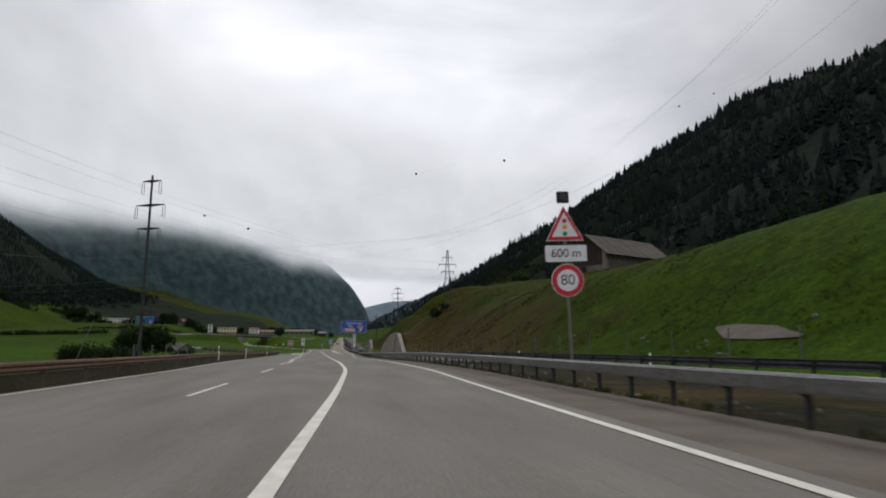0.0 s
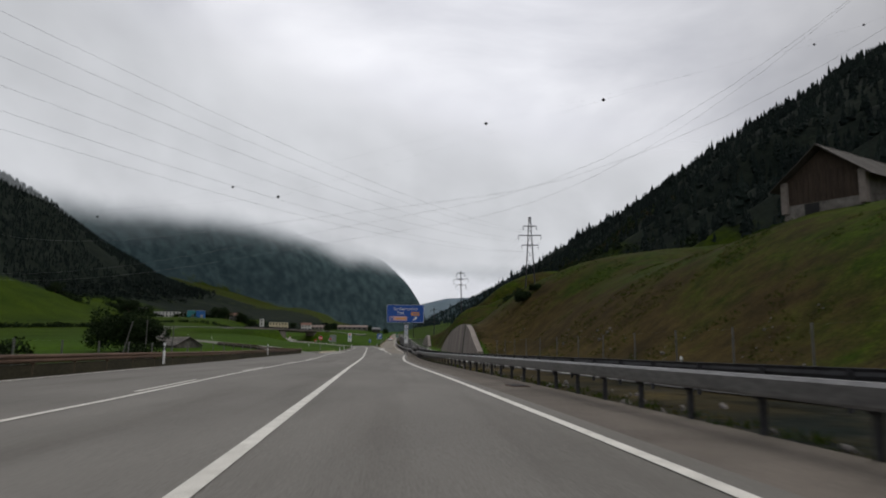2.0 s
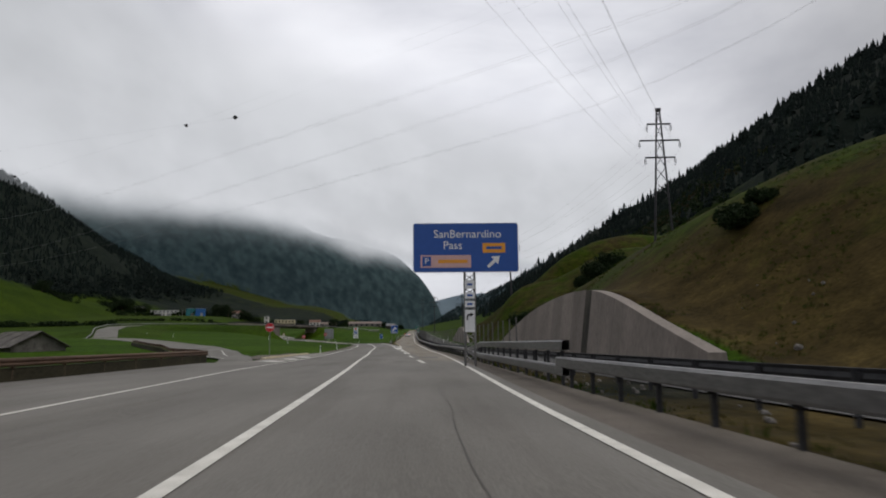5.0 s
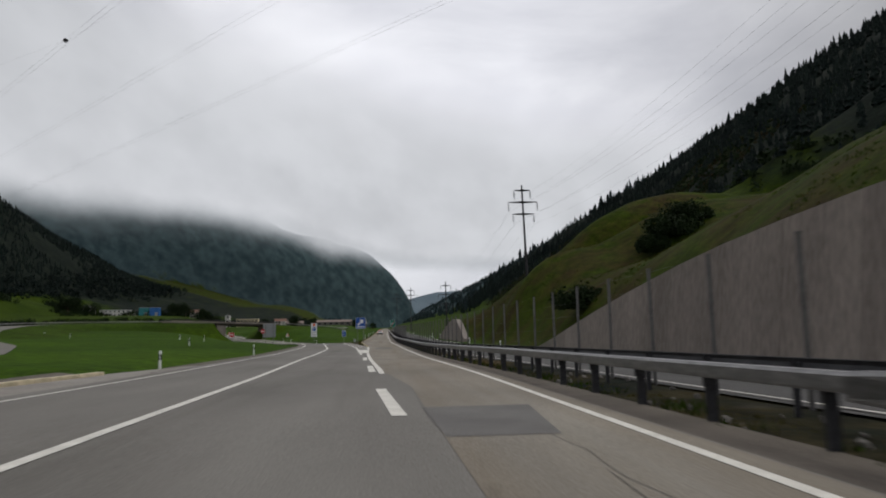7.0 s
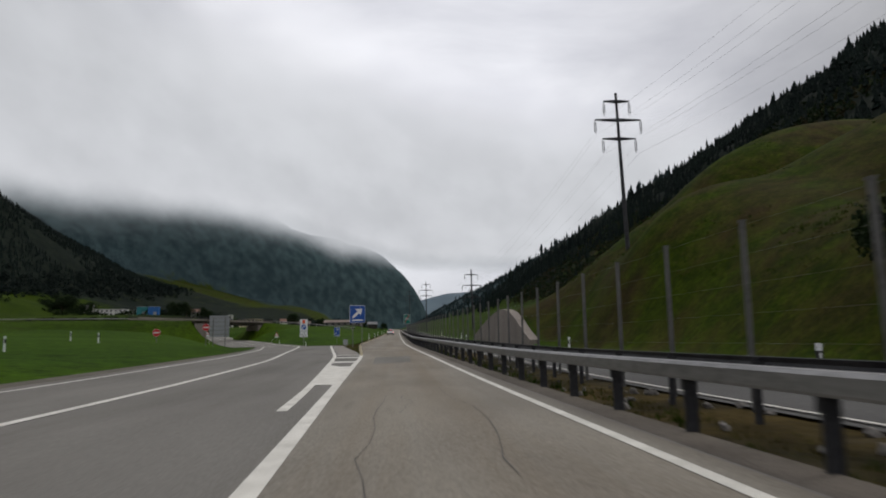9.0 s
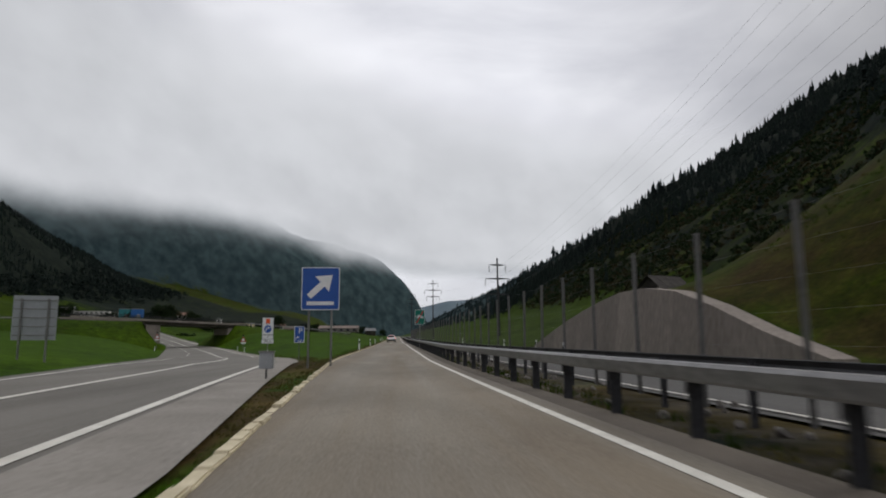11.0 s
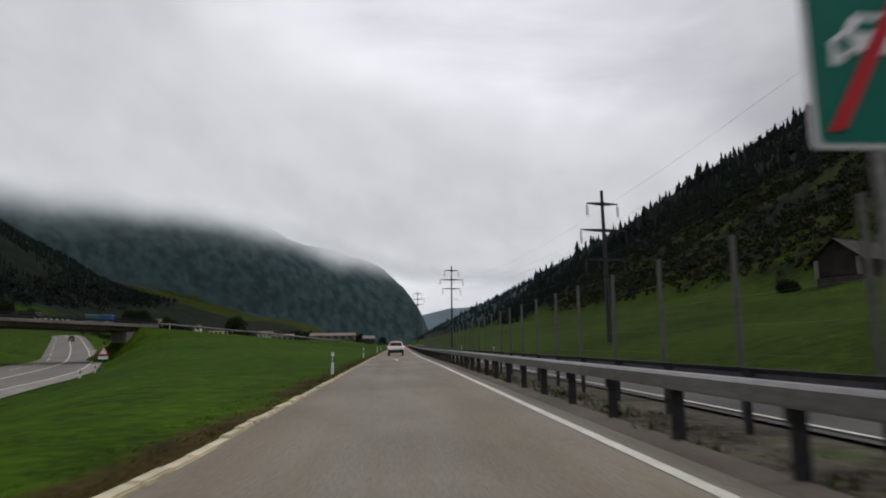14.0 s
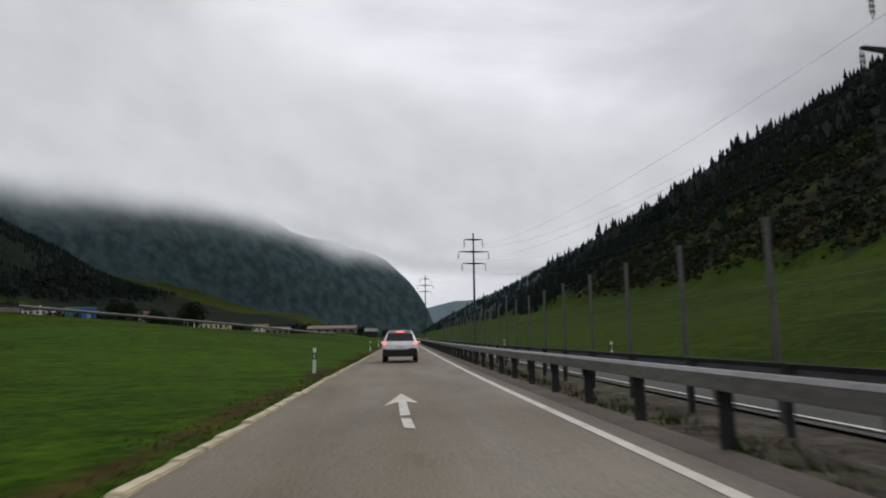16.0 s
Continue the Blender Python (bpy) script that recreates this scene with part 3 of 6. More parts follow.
for k in range(-3, 2):
    line_strip(lambda y: X_LEFT2(y), 19.3 + 17.4 * k, 25.8 + 17.4 * k, 0.14, name="dash")
for y in (54, 72, 89.4, 106, 123.2):
    line_strip(lambda y_: X_LEFT2(y_) - 0.34, y, y + 7.2, 0.13, name="dash")
for y0, y1, x0, x1 in ((171.3, 178.7, 1.60, 1.32), (187.0, 193.3, 0.95, 0.62), (202.5, 208.8, 0.28, 0.08), (217.3, 223.8, -0.35, -0.52)):
    line_strip(lambda y: np.interp(y, [y0, y1], [x0, x1]), y0, y1, 0.27, name="dash")


def on_road(f, y, lift=0.0):
    return float(f(y)), float(y), float(ROAD_Z(y)) + lift


def blob(name, pts, lift, material, label, category, kind="structure"):
    """A thin flat patch on the road with the outline pts (x, y)."""
    bm = bmesh.new()
    bm.faces.new([bm.verts.new((x, y, float(ROAD_Z(y)) + lift)) for x, y in pts])
    bmesh.ops.recalc_face_normals(bm, faces=bm.faces)
    for f in bm.faces:
        if f.normal.z < 0:
            f.normal_flip()
    return tagged(part(name, bm, material), label, category, kind=kind)


# the painted nose of the junction, the straight arrow, the blocks at the side road
blob("nose_marking", [(-1.32, 238.6), (-0.62, 238.6), (-0.80, 249.0), (-1.28, 249.0), (-1.90, 250.4)], 0.016, PAINT, "white painted wedge at the junction nose", "road marking")
for k, (y, w) in enumerate(((252.6, 1.5), (258.6, 1.2), (263.0, 0.7))):
    blob("nose_marking", [(float(X_MAINR(y)), y), (-0.92, y), (-0.94, y + w), (float(X_MAINR(y + w)), y + w)], 0.016, PAINT, "white painted bar at the junction nose", "road marking")
blob("arrow_marking", [(0.10, 389.9), (0.26, 389.8), (0.22, 391.0), (0.06, 391.1)], 0.018, PAINT, "worn white tail of the painted arrow", "road marking")
blob("arrow_marking", [(0.05, 391.4), (0.22, 391.5), (0.19, 393.9), (0.42, 393.5), (0.10, 395.8), (-0.24, 393.1), (0.03, 393.8)], 0.018, PAINT, "white straight-ahead arrow painted on the lane", "road marking")
for pts in ([(-11.2, 179.5), (-10.2, 180.1), (-8.62, 177.4), (-9.2, 176)], [(-10.6, 185.9), (-9.4, 185.6), (-8.45, 182.6), (-9.1, 182.1)], [(-10.5, 192.6), (-9.2, 192.2), (-8.45, 189), (-9.2, 188.7)]):
    blob("block_marking", pts, 0.03, PAINT, "white painted block beside the edge line", "road marking")
blob("asphalt_patch", [(1.5, 184.4), (3.05, 184.4), (3.45, 188.3), (1.4, 188.3)], 0.011, ASPHALT_NEW, "smooth darker repair patch in the lane", "road patch")
blob("asphalt_patch", [(0.0, 251.0), (1.75, 252.0), (1.9, 260.3), (-0.1, 258.8)], 0.010, ASPHALT, "grey repair patch in the lane", "road patch")


def crack(pts, w=0.032):
    bm = bmesh.new()
    rnd = random.Random(len(pts) + int(pts[0][1]))
    line = []
    for (x0, y0), (x1, y1) in zip(pts, pts[1:]):
        for i in range(6):
            u = i / 6
            line.append((x0 + (x1 - x0) * u + rnd.uniform(-0.10, 0.10), y0 + (y1 - y0) * u))
    rows = [(bm.verts.new((x - w * rnd.uniform(0.3, 1), y, float(ROAD_Z(y)) + 0.013)), bm.verts.new((x + w * rnd.uniform(0.3, 1), y, float(ROAD_Z(y)) + 0.013))) for x, y in line]
    for (a, b), (c, d) in zip(rows, rows[1:]):
        bm.faces.new((a, b, d, c))
    return tagged(part("crack", bm, TAR), "dark tar-filled crack in the asphalt", "crack", kind="structure")


for pts in ([(2.9, 170), (3.1, 176), (2.7, 183)], [(3.3, 178), (2.9, 181.5), (3.0, 186)], [(0.7, 222), (0.55, 228), (0.9, 236)], [(2.0, 226), (2.3, 231), (1.9, 238)], [(-0.2, 252.3), (-0.1, 255), (0.0, 258.8)], [(1.8, 252.3), (1.9, 256), (1.9, 260.3)], [(1.1, 246.8), (1.05, 248.6), (1.15, 250.4)], [(0.2, 243.5), (0.25, 244.4)], [(0.9, 231), (1.2, 233), (1.0, 235)], [(1.5, 290), (1.2, 296), (1.4, 300)], [(1.6, 305), (1.1, 313), (0.2, 322)], [(1.1, 96), (1.5, 112), (1.2, 130), (1.6, 150)]):
    crack(pts, 0.008)

# rusty drain grate in the shoulder
grate = thing("drain_grate", 6.18, 75.9, float(ROAD_Z(75.9)) - 0.002, 4, "rusty iron drain grate sunk in the shoulder", "drain grate")
part("frame", box(bmesh.new(), 0, 0, 0.0, 0.62, 0.95, 0.03, 0.006), RUST, grate)
for k in range(7):
    part("slat", box(bmesh.new(), -0.24 + 0.08 * k, 0, 0.018, 0.035, 0.82, 0.02), STEEL_DARK, grate)

# verge and side road on the left
def path_sheet(name, right, left, n, cols, lift, material, label):
    """A road laid on the ground between two edges, each of (x, y)."""
    v = np.linspace(0, len(right) - 1, n)
    k = np.arange(len(right))
    r_, l_ = np.array(right, float), np.array(left, float)
    u = np.linspace(0, 1, cols)[None, :]
    xs = np.interp(v, k, r_[:, 0])[:, None] * (1 - u) + np.interp(v, k, l_[:, 0])[:, None] * u
    ys = np.interp(v, k, r_[:, 1])[:, None] * (1 - u) + np.interp(v, k, l_[:, 1])[:, None] * u
    return tagged(from_grid(name, xs, ys, np.maximum(ground_z(xs, ys), -1.75) + lift, material), label, "road", kind="structure")


path_sheet("side_road", [(-12.6, 184), (-15.2, 195), (-16.9, 200.6), (-21.8, 213), (-28, 230), (-45, 265), (-62, 292), (-78, 318), (-86, 332)], [(-12, 170), (-17, 190), (-22, 200), (-27.5, 209), (-36, 229), (-54, 266), (-70, 290), (-86, 314), (-95, 328)], 160, 7, 0.05, ASPHALT, "narrow asphalt side road bending off over the meadow")
path_sheet("junction_edge", [(-9.0, 166), (-9.05, 176), (-9.1, 190), (-9.2, 206), (-9.4, 214)], [(-13.4, 166), (-12.6, 178), (-11.9, 190), (-11.3, 206), (-9.7, 214)], 40, 5, 0.055, PALE_SHOULDER, "pale gritty asphalt strip between the edge line and the kerb")
path_sheet("track", [(30.2, 40.4), (29.6, 44), (29.4, 48), (30.5, 51)], [(30.5, 40.4), (31.2, 44.2), (31.2, 49), (30.8, 51.1)], 40, 5, 0.12, SHOULDER, "pale gravelly track climbing from the local road")
path_sheet("verge_strip", [(-11.9, 186), (-12.0, 192), (-11.6, 198), (-11.2, 205)], [(-13.3, 186.5), (-15.2, 195.5), (-15.8, 200), (-13.2, 206)], 24, 5, 0.075, SHOULDER, "bare brownish earth strip behind the kerb")
tagged(strip("left_verge", lambda y: X_LEFT2(y) - np.interp(y, [206, 212, 262, 286], [1.0, 2.0, 1.7, 0.9]), lambda y: X_LEFT2(y) - 0.85, 206, 286, 0.012, SHOULDER, zf=MAIN_Z), "brownish gravel edge between the line and the meadow", "verge", kind="structure")
for path in ([(-17.4, 190.5), (-22.4, 200.3), (-27.8, 209.2), (-36.2, 229), (-53, 264)], [(-19.2, 199.2), (-22.9, 209.9)]):
    path_sheet("side_line", [(x + 0.75, y - 0.3) for x, y in path], [(x + 0.6, y - 0.25) for x, y in path], 40, 2, 0.066, PAINT, "white painted line on the side road")


# ---- kerb stones, one piece each ----
def piece_mesh(name, sx, sy, sz, material, bevel=0.02):
    bm = box(bmesh.new(), 0, 0, 0, sx, sy, sz, bevel)
    me = bpy.data.meshes.new(name)
    bm.to_mesh(me)
    bm.free()
    me.materials.append(material)
    return me


def kerb_row(name, f, y0, y1, label, length=1.0, out=0.04, up=0.06, wide=0.22, loose=1.0):
    row = tagged(new(name), label, "kerb", kind="structure")
    me = piece_mesh("kerb_stone", wide, length - 0.02, 0.22, KERB)
    rnd = random.Random(7)
    y = y0
    while y < y1:
        x, x2 = float(f(y)), float(f(y + 1))
        ob = new("kerb_stone", me)
        ob.parent = row
        ob.matrix_world = pose(x - out + loose * rnd.uniform(-0.012, 0.012), y + length / 2, float(ROAD_Z(y)) + up - 0.11 + loose * rnd.uniform(-0.014, 0.006), 0, loose * rnd.uniform(-2, 2), math.degrees(math.atan2(x - x2, 1)) + loose * rnd.uniform(-0.6, 0.6))
        if loose > 1 and rnd.random() < 0.14:
            ob.location.z -= rnd.uniform(0.015, 0.04)
        y += length
    return row


kerb_row("kerb", X_SLIPL, 262, 470, "low pale stone kerb along the slip road", 0.8, 0.02, 0.06, 0.17, 1.8)
kerb_row("kerb", lambda y: np.interp(y, [185, 192, 199, 206], [-12.2, -11.95, -11.55, -11.05]), 186.3, 205, "pale yellowish stone kerb beside the side road", up=0.14, wide=0.32)


# ---- crash barriers ----
def sweep(name, f, y0, y1, profile, material, parent, step=2.0, zf=ROAD_Z, drop=None):
    """A closed profile of (x, z) pushed along the line f."""
    ys = np.arange(y0, y1 + step / 2, step)
    p = np.array(list(profile) + [profile[0]])
    xs = np.asarray(f(ys))[:, None] + p[None, :, 0]
    zs = np.asarray(zf(ys))[:, None] + p[None, :, 1]
    if drop is not None:
        zs = zs - np.asarray(drop(ys))[:, None]
    return from_grid(name, xs, ys[:, None] + 0 * xs, zs, material, smooth=False, parent=parent)


W_BEAM = [(0.0, 0.54), (-0.05, 0.57), (-0.08, 0.61), (-0.08, 0.65), (-0.03, 0.69), (-0.03, 0.72), (-0.08, 0.76), (-0.08, 0.82), (-0.05, 0.86), (0.0, 0.88), (0.012, 0.87), (-0.02, 0.80), (0.01, 0.71), (-0.02, 0.62), (0.012, 0.55)]
BOX_BEAM = [(-0.09, 0.56), (-0.10, 0.60), (-0.10, 0.82), (-0.06, 0.87), (0.10, 0.87), (0.14, 0.84), (0.14, 0.58), (0.10, 0.56)]


SLIM_BEAM = [(-0.09, 0.65), (-0.10, 0.68), (-0.10, 0.83), (-0.06, 0.87), (0.10, 0.87), (0.14, 0.84), (0.14, 0.67), (0.10, 0.65)]


def barrier(label, f, y0, y1, gap, profile, beam_mat, post_mat, post_h=0.72, post_dx=0.08, flip=False, post_w=0.1):
    top = tagged(new("crash_barrier"), label, "crash barrier", "crash barriers along the road")
    top.matrix_world = pose(float(f(y0)), y0, float(ROAD_Z(y0)))
    prof = [(-x, z) for x, z in profile][::-1] if flip else profile
    beam = sweep("beam", f, y0, y1, prof, beam_mat, top)
    beam.matrix_parent_inverse = top.matrix_world.inverted()
    bm = bmesh.new()
    box(bm, 0, 0, 0.0, post_w, 0.012, post_h + 0.5)
    box(bm, post_w / 2 - 0.006, 0, 0.0, 0.012, 0.06, post_h + 0.5)
    box(bm, -post_w / 2 + 0.006, 0, 0.0, 0.012, 0.06, post_h + 0.5)
    box(bm, (-0.05 if not flip else 0.05), 0, post_h / 2 + 0.12, 0.12, 0.09, 0.16)
    me = bpy.data.meshes.new("post")
    bm.to_mesh(me)
    bm.free()
    me.materials.append(post_mat)
    y = y0 + 0.5
    while y < y1:
        ob = new("post", me)
        ob.parent = top
        ob.matrix_parent_inverse = top.matrix_world.inverted()
        ob.matrix_basis = pose(float(f(y)) + (post_dx if not flip else -post_dx), y, float(ROAD_Z(y)) + post_h / 2 - 0.25)
        y += gap
    return top


barrier("grey galvanised crash barrier on dark steel posts beside the lane", X_RAIL, -9, 147, 2.3, BOX_BEAM, STEEL, STEEL_DARK)
barrier("grey galvanised crash barrier beside the slip road", X_RAIL, 182, 560, 2.7, SLIM_BEAM, STEEL, STEEL_DARK, post_w=0.16)
# two rails, one above the other, where the barrier guards the big sign
double = tagged(new("double_crash_barrier"), "double-height grey crash barrier with two rails before the big sign", "crash barrier", "crash barriers along the road")
double.matrix_world = pose(float(X_RAIL(146)), 146, float(ROAD_Z(146)))
LOW_BEAM, TOP_BEAM = [(x, z - 0.24) for x, z in BOX_BEAM], [(x, z + 0.51) for x, z in BOX_BEAM]
for name, prof, fall in (("lower_beam", LOW_BEAM, lambda y: -0.25 * np.clip((y - 176) / 6, 0, 1)), ("upper_beam", TOP_BEAM, lambda y: 0.5 * np.clip((y - 171) / 11, 0, 1))):
    sweep(name, X_RAIL, 146, 182, prof, STEEL, double, step=1.0, drop=fall).matrix_parent_inverse = double.matrix_world.inverted()
post_me = piece_mesh("post", 0.1, 0.06, 1.9, STEEL_DARK, 0.006)
for k in range(15):
    y = 147.2 + 2.3 * k
    ob = new("post", post_me)
    ob.parent, ob.matrix_parent_inverse = double, double.matrix_world.inverted()
    ob.matrix_basis = pose(float(X_RAIL(y)) + 0.18, y, float(ROAD_Z(y)) + 0.45 - 0.4 * float(np.clip((y - 171) / 11, 0, 1)))
X_RAIL2 = lambda y: X_ROAD2(y) - 0.75
barrier("dark weathered crash barrier facing the local road", X_RAIL2, -9, 560, 2.9, W_BEAM, STEEL_DARK, STEEL_DARK, post_h=0.85, flip=True)
barrier("rusty brown crash barrier over the low meadow", lambda y: X_FARLEFT(y) - 0.5, -60, 178, 4.0, W_BEAM, RUST, RUST, post_h=0.7, flip=True)

# low concrete edge beam below the rusty rail
edge = tagged(sweep("edge_beam", lambda y: X_FARLEFT(y) - 0.62, -60, 178, [(-0.25, -0.6), (-0.25, 0.5), (0.06, 0.5), (0.08, 0.46), (0.10, -0.6)], MOSSY, None), "mossy dark concrete edge beam along the carriageway", "edge beam", kind="structure")

# the same barrier bends off along the side road
bend = tagged(new("side_barrier"), "rusty crash barrier bending off along the side road", "crash barrier", "crash barriers along the road")
BEND = np.array([(-14.75, 178.3), (-16.4, 184), (-19.6, 191.5), (-25.0, 201.5), (-30.8, 211.5), (-39.0, 228), (-46.0, 243)])
bend.matrix_world = pose(*BEND[0], -1.7)
bv = np.linspace(0, len(BEND) - 1, 49)
bx, by = np.interp(bv, range(len(BEND)), BEND[:, 0]), np.interp(bv, range(len(BEND)), BEND[:, 1])
bz = np.maximum(ground_z(bx, by), -1.75)
for name, prof, m in (("beam", [(-x, z) for x, z in W_BEAM][::-1], RUST), ("edge_beam", [(-0.3, -0.5), (-0.3, 0.5), (-0.06, 0.5), (-0.04, 0.46), (-0.02, -0.5)], MOSSY)):
    p = np.array(prof + [prof[0]])
    xs = bx[:, None] + 0.9 * p[None, :, 0]
    from_grid(name, xs, by[:, None] + 0.42 * p[None, :, 0], bz[:, None] + p[None, :, 1], m, smooth=False, parent=bend).matrix_parent_inverse = bend.matrix_world.inverted()
bp = piece_mesh("post", 0.1, 0.06, 1.2, RUST, 0.006)
for k in range(0, 49, 4):
    ob = new("post", bp)
    ob.parent, ob.matrix_parent_inverse = bend, bend.matrix_world.inverted()
    ob.matrix_basis = pose(float(bx[k]) - 0.12, float(by[k]) - 0.05, float(bz[k]) + 0.2)


POST_GREY = mat("weathered_post", (0.085, 0.082, 0.08), (0.15, 0.146, 0.14), 1.5, 0.7, 12.0, 0.2)


# ---- the wire fence on tall posts ----
def fence(label, f, y0, y1, gap, h, post_mat, wires=4, spots=None):
    top = tagged(new("wire_fence"), label, "fence", "fences beside the local road")
    top.matrix_world = pose(float(f(y0)), y0, float(ROAD_Z(y0)))
    bm = box(bmesh.new(), 0, 0, h / 2, 0.075, 0.075, h, 0.01)
    box(bm, 0, 0, h + 0.01, 0.09, 0.09, 0.03)
    me = bpy.data.meshes.new("post")
    bm.to_mesh(me)
    bm.free()
    me.materials.append(post_mat)
    inv = top.matrix_world.inverted()
    rnd = random.Random(3)
    ys = np.arange(y0, y1, gap) if spots is None else np.asarray(spots)
    for y in ys:
        ob = new("post", me)
        ob.parent, ob.matrix_parent_inverse = top, inv
        ob.matrix_basis = pose(float(f(y)), float(y), float(ROAD_Z(y)), rnd.uniform(-0.6, 0.6), rnd.uniform(-0.6, 0.6), 0)
    for k in range(wires):
        z = h * (0.2 + 0.78 * k / max(wires - 1, 1))
        bm = bmesh.new()
        for a, b in zip(ys, ys[1:]):
            rod(bm, on_road(f, a, z), on_road(f, b, z), 0.0008, n=4)
        ob = part("wire", bm, STEEL, top)
        ob.matrix_parent_inverse = inv
    return top


fence("tall wire fence on square grey posts behind the barriers", lambda y: X_ROAD2(y) - 0.45, 170.7, 470, 3.0, 2.95, POST_GREY, 6, np.interp(np.arange(-1, 100), [-1, 0, 8, 24, 32, 47, 52, 57, 73, 77, 99], [170.7, 173.8, 198.2, 244.55, 266.4, 309.1, 324.9, 339.9, 389.6, 401.7, 468]))
fence("thin wire fence on slim posts at the foot of the slope", lambda y: X_BANK(y) - 0.6, 20, 152, 6.0, 2.4, POST_GREY, 2)


fence("low wire fence on weathered posts behind the rusty barrier", lambda y: X_FARLEFT(y) - 3.0, 44, 150, 5.0, 1.5, POST_GREY, 2)


# ---- retaining walls, panel by panel ----
def retaining_wall(y0, y1, top_of, label):
    wall = tagged(new("retaining_wall"), label, "wall", kind="structure")
    y = y0
    while y < y1 - 0.2:
        y2 = min([v for v in (y + 4.0, y1, 180.6, 182.4) if v > y + 0.1])
        a, b = y + 0.012, y2 - 0.012
        bm = bmesh.new()
        vs = []
        for yy in (a, b):
            x, z0 = float(X_FOOT(yy)), float(ROAD_Z(yy))
            h = max(float(top_of(yy)), 0.05)
            for dx, dz in ((0.0, -0.6), (0.14 * h, h), (0.14 * h + 0.9, h), (1.2, -0.6)):
                vs.append(bm.verts.new((x + dx, yy, z0 + dz)))
        for f in ((0, 1, 5, 4), (1, 2, 6, 5), (2, 3, 7, 6), (3, 0, 4, 7), (3, 2, 1, 0), (4, 5, 6, 7)):
            bm.faces.new([vs[i] for i in f])
        bmesh.ops.recalc_face_normals(bm, faces=bm.faces)
        dark = abs(y - 180.6) < 0.1
        part("panel", bm, CONCRETE_DARK if dark else WALL, wall, "dark stained panel" if dark else "")
        if y2 < y1 - 0.2:
            bm = bmesh.new()
            h = max(float(top_of(y2)) - 0.04, 0.05)
            x, z0 = float(X_FOOT(y2)), float(ROAD_Z(y2))
            rows = [[bm.verts.new((x + 0.05 + dx, yy, z0 + dz)) for dx, dz in ((0.0, -0.6), (0.14 * h, h), (0.14 * h + 0.5, h))] for yy in (y2 - 0.03, y2 + 0.03)]
            for i in range(2):
                bm.faces.new((rows[0][i], rows[0][i + 1], rows[1][i + 1], rows[1][i]))
            part("joint", bm, CONCRETE_DARK, wall)
        y = y2
    return wall


for y0, y1, top_of in WALLS:
    retaining_wall(y0, y1, top_of, "pale brownish concrete retaining wall with vertical joints")


# ---- guide posts ----
def guide_post():
    g = thing("guide_post", 0, 0, 0, label="white plastic guide post with a black band", category="guide post", group="guide posts along the roads")
    bm = bmesh.new()
    poly(bm, [(-0.06, -0.3), (0.06, -0.3), (0.06, 0.97), (0.05, 0.995), (0.03, 1.0), (-0.03, 1.0), (-0.05, 0.995), (-0.06, 0.97)], -0.045, 0.045)
    part("shaft", bm, WHITE, g)
    part("black_band", box(bmesh.new(), 0, 0, 0.68, 0.132, 0.102, 0.27), BLACK, g, "black band")
    part("reflector", box(bmesh.new(), 0, -0.054, 0.68, 0.045, 0.012, 0.18), WHITE, g, "white reflector")
    return g


first = guide_post()
first.matrix_world = pose(-3.12, 334.5, float(ground_z(-3.12, 334.5)) + 0.14)
for x, y in ((-3.0, 367.2), (-3.27, 407.5), (-2.8, 452), (-2.5, 474), (-10.3, 210.2), (-11.6, 242.0), (-28.5, 290), (-34.4, 297), (-24.2, 265.8), (-16.5, 357.1), (-28.9, 400.7), (-33.2, 414), (-49.8, 411.3), (-76, 350), (-93.2, 373.6), (23.8 - 12.4, 236), (12.0, 262), (9.6, 300), (13.9, 327), (13.2, 341), (12.6, 381), (12.2, 418), (12.0, 455), (17.2, 88), (19.4, 40), (17.5, 64)):
    copy_thing(first, pose(x, y, float(ground_z(x, y)) if x < 0 else max(float(ground_z(x, y)), float(ROAD_Z(y)) - 0.06), 0, 0, 0))
for x, y, z in ((-39, 456.6, 5.3), (-27.5, 474, 4.3), (-10.9, 65.6, 0.05), (-12.5, 97.2, -0.42), (-14.0, 141, -0.8)):
    copy_thing(first, pose(x, y, z, 0, 0, 0))


# ---- signs ----
def mast(parent, h, r=0.045, x=0.0, y=0.06, z0=-0.6, name="post"):
    return part(name, rod(bmesh.new(), (x, y, z0), (x, y, h), r, n=10), STEEL, parent)


def plate(parent, w, h, cz, material, rim=None, cx=0.0, name="panel", r=0.05):
    c = [(cx + sx * (w / 2 - r) + r * math.cos(a), cz + sz * (h / 2 - r) + r * math.sin(a)) for sx, sz, a0 in ((1, 1, 0), (-1, 1, 90), (-1, -1, 180), (1, -1, 270)) for a in (radians(a0), radians(a0 + 45), radians(a0 + 90))]
    if rim is not None:
        part("rim", poly(bmesh.new(), [(cx + (x - cx) * (w + 0.07) / w, cz + (z - cz) * (h + 0.07) / h) for x, z in c], -0.002, 0.03), rim, parent)
    return part(name, poly(bmesh.new(), c, -0.012, 0.02), material, parent)


def arrow_up_right(parent, cx, cz, s, material):
    """A broad arrow that points up to the right."""
    pts = [(-0.55, -0.38), (-0.38, -0.55), (0.16, -0.05), (0.34, -0.25), (0.48, 0.42), (-0.22, 0.36), (0.0, 0.14)]
    return part("arrow", poly(bmesh.new(), [(cx + s * x, cz + s * z) for x, z in pts], -0.02, -0.01), material, parent)


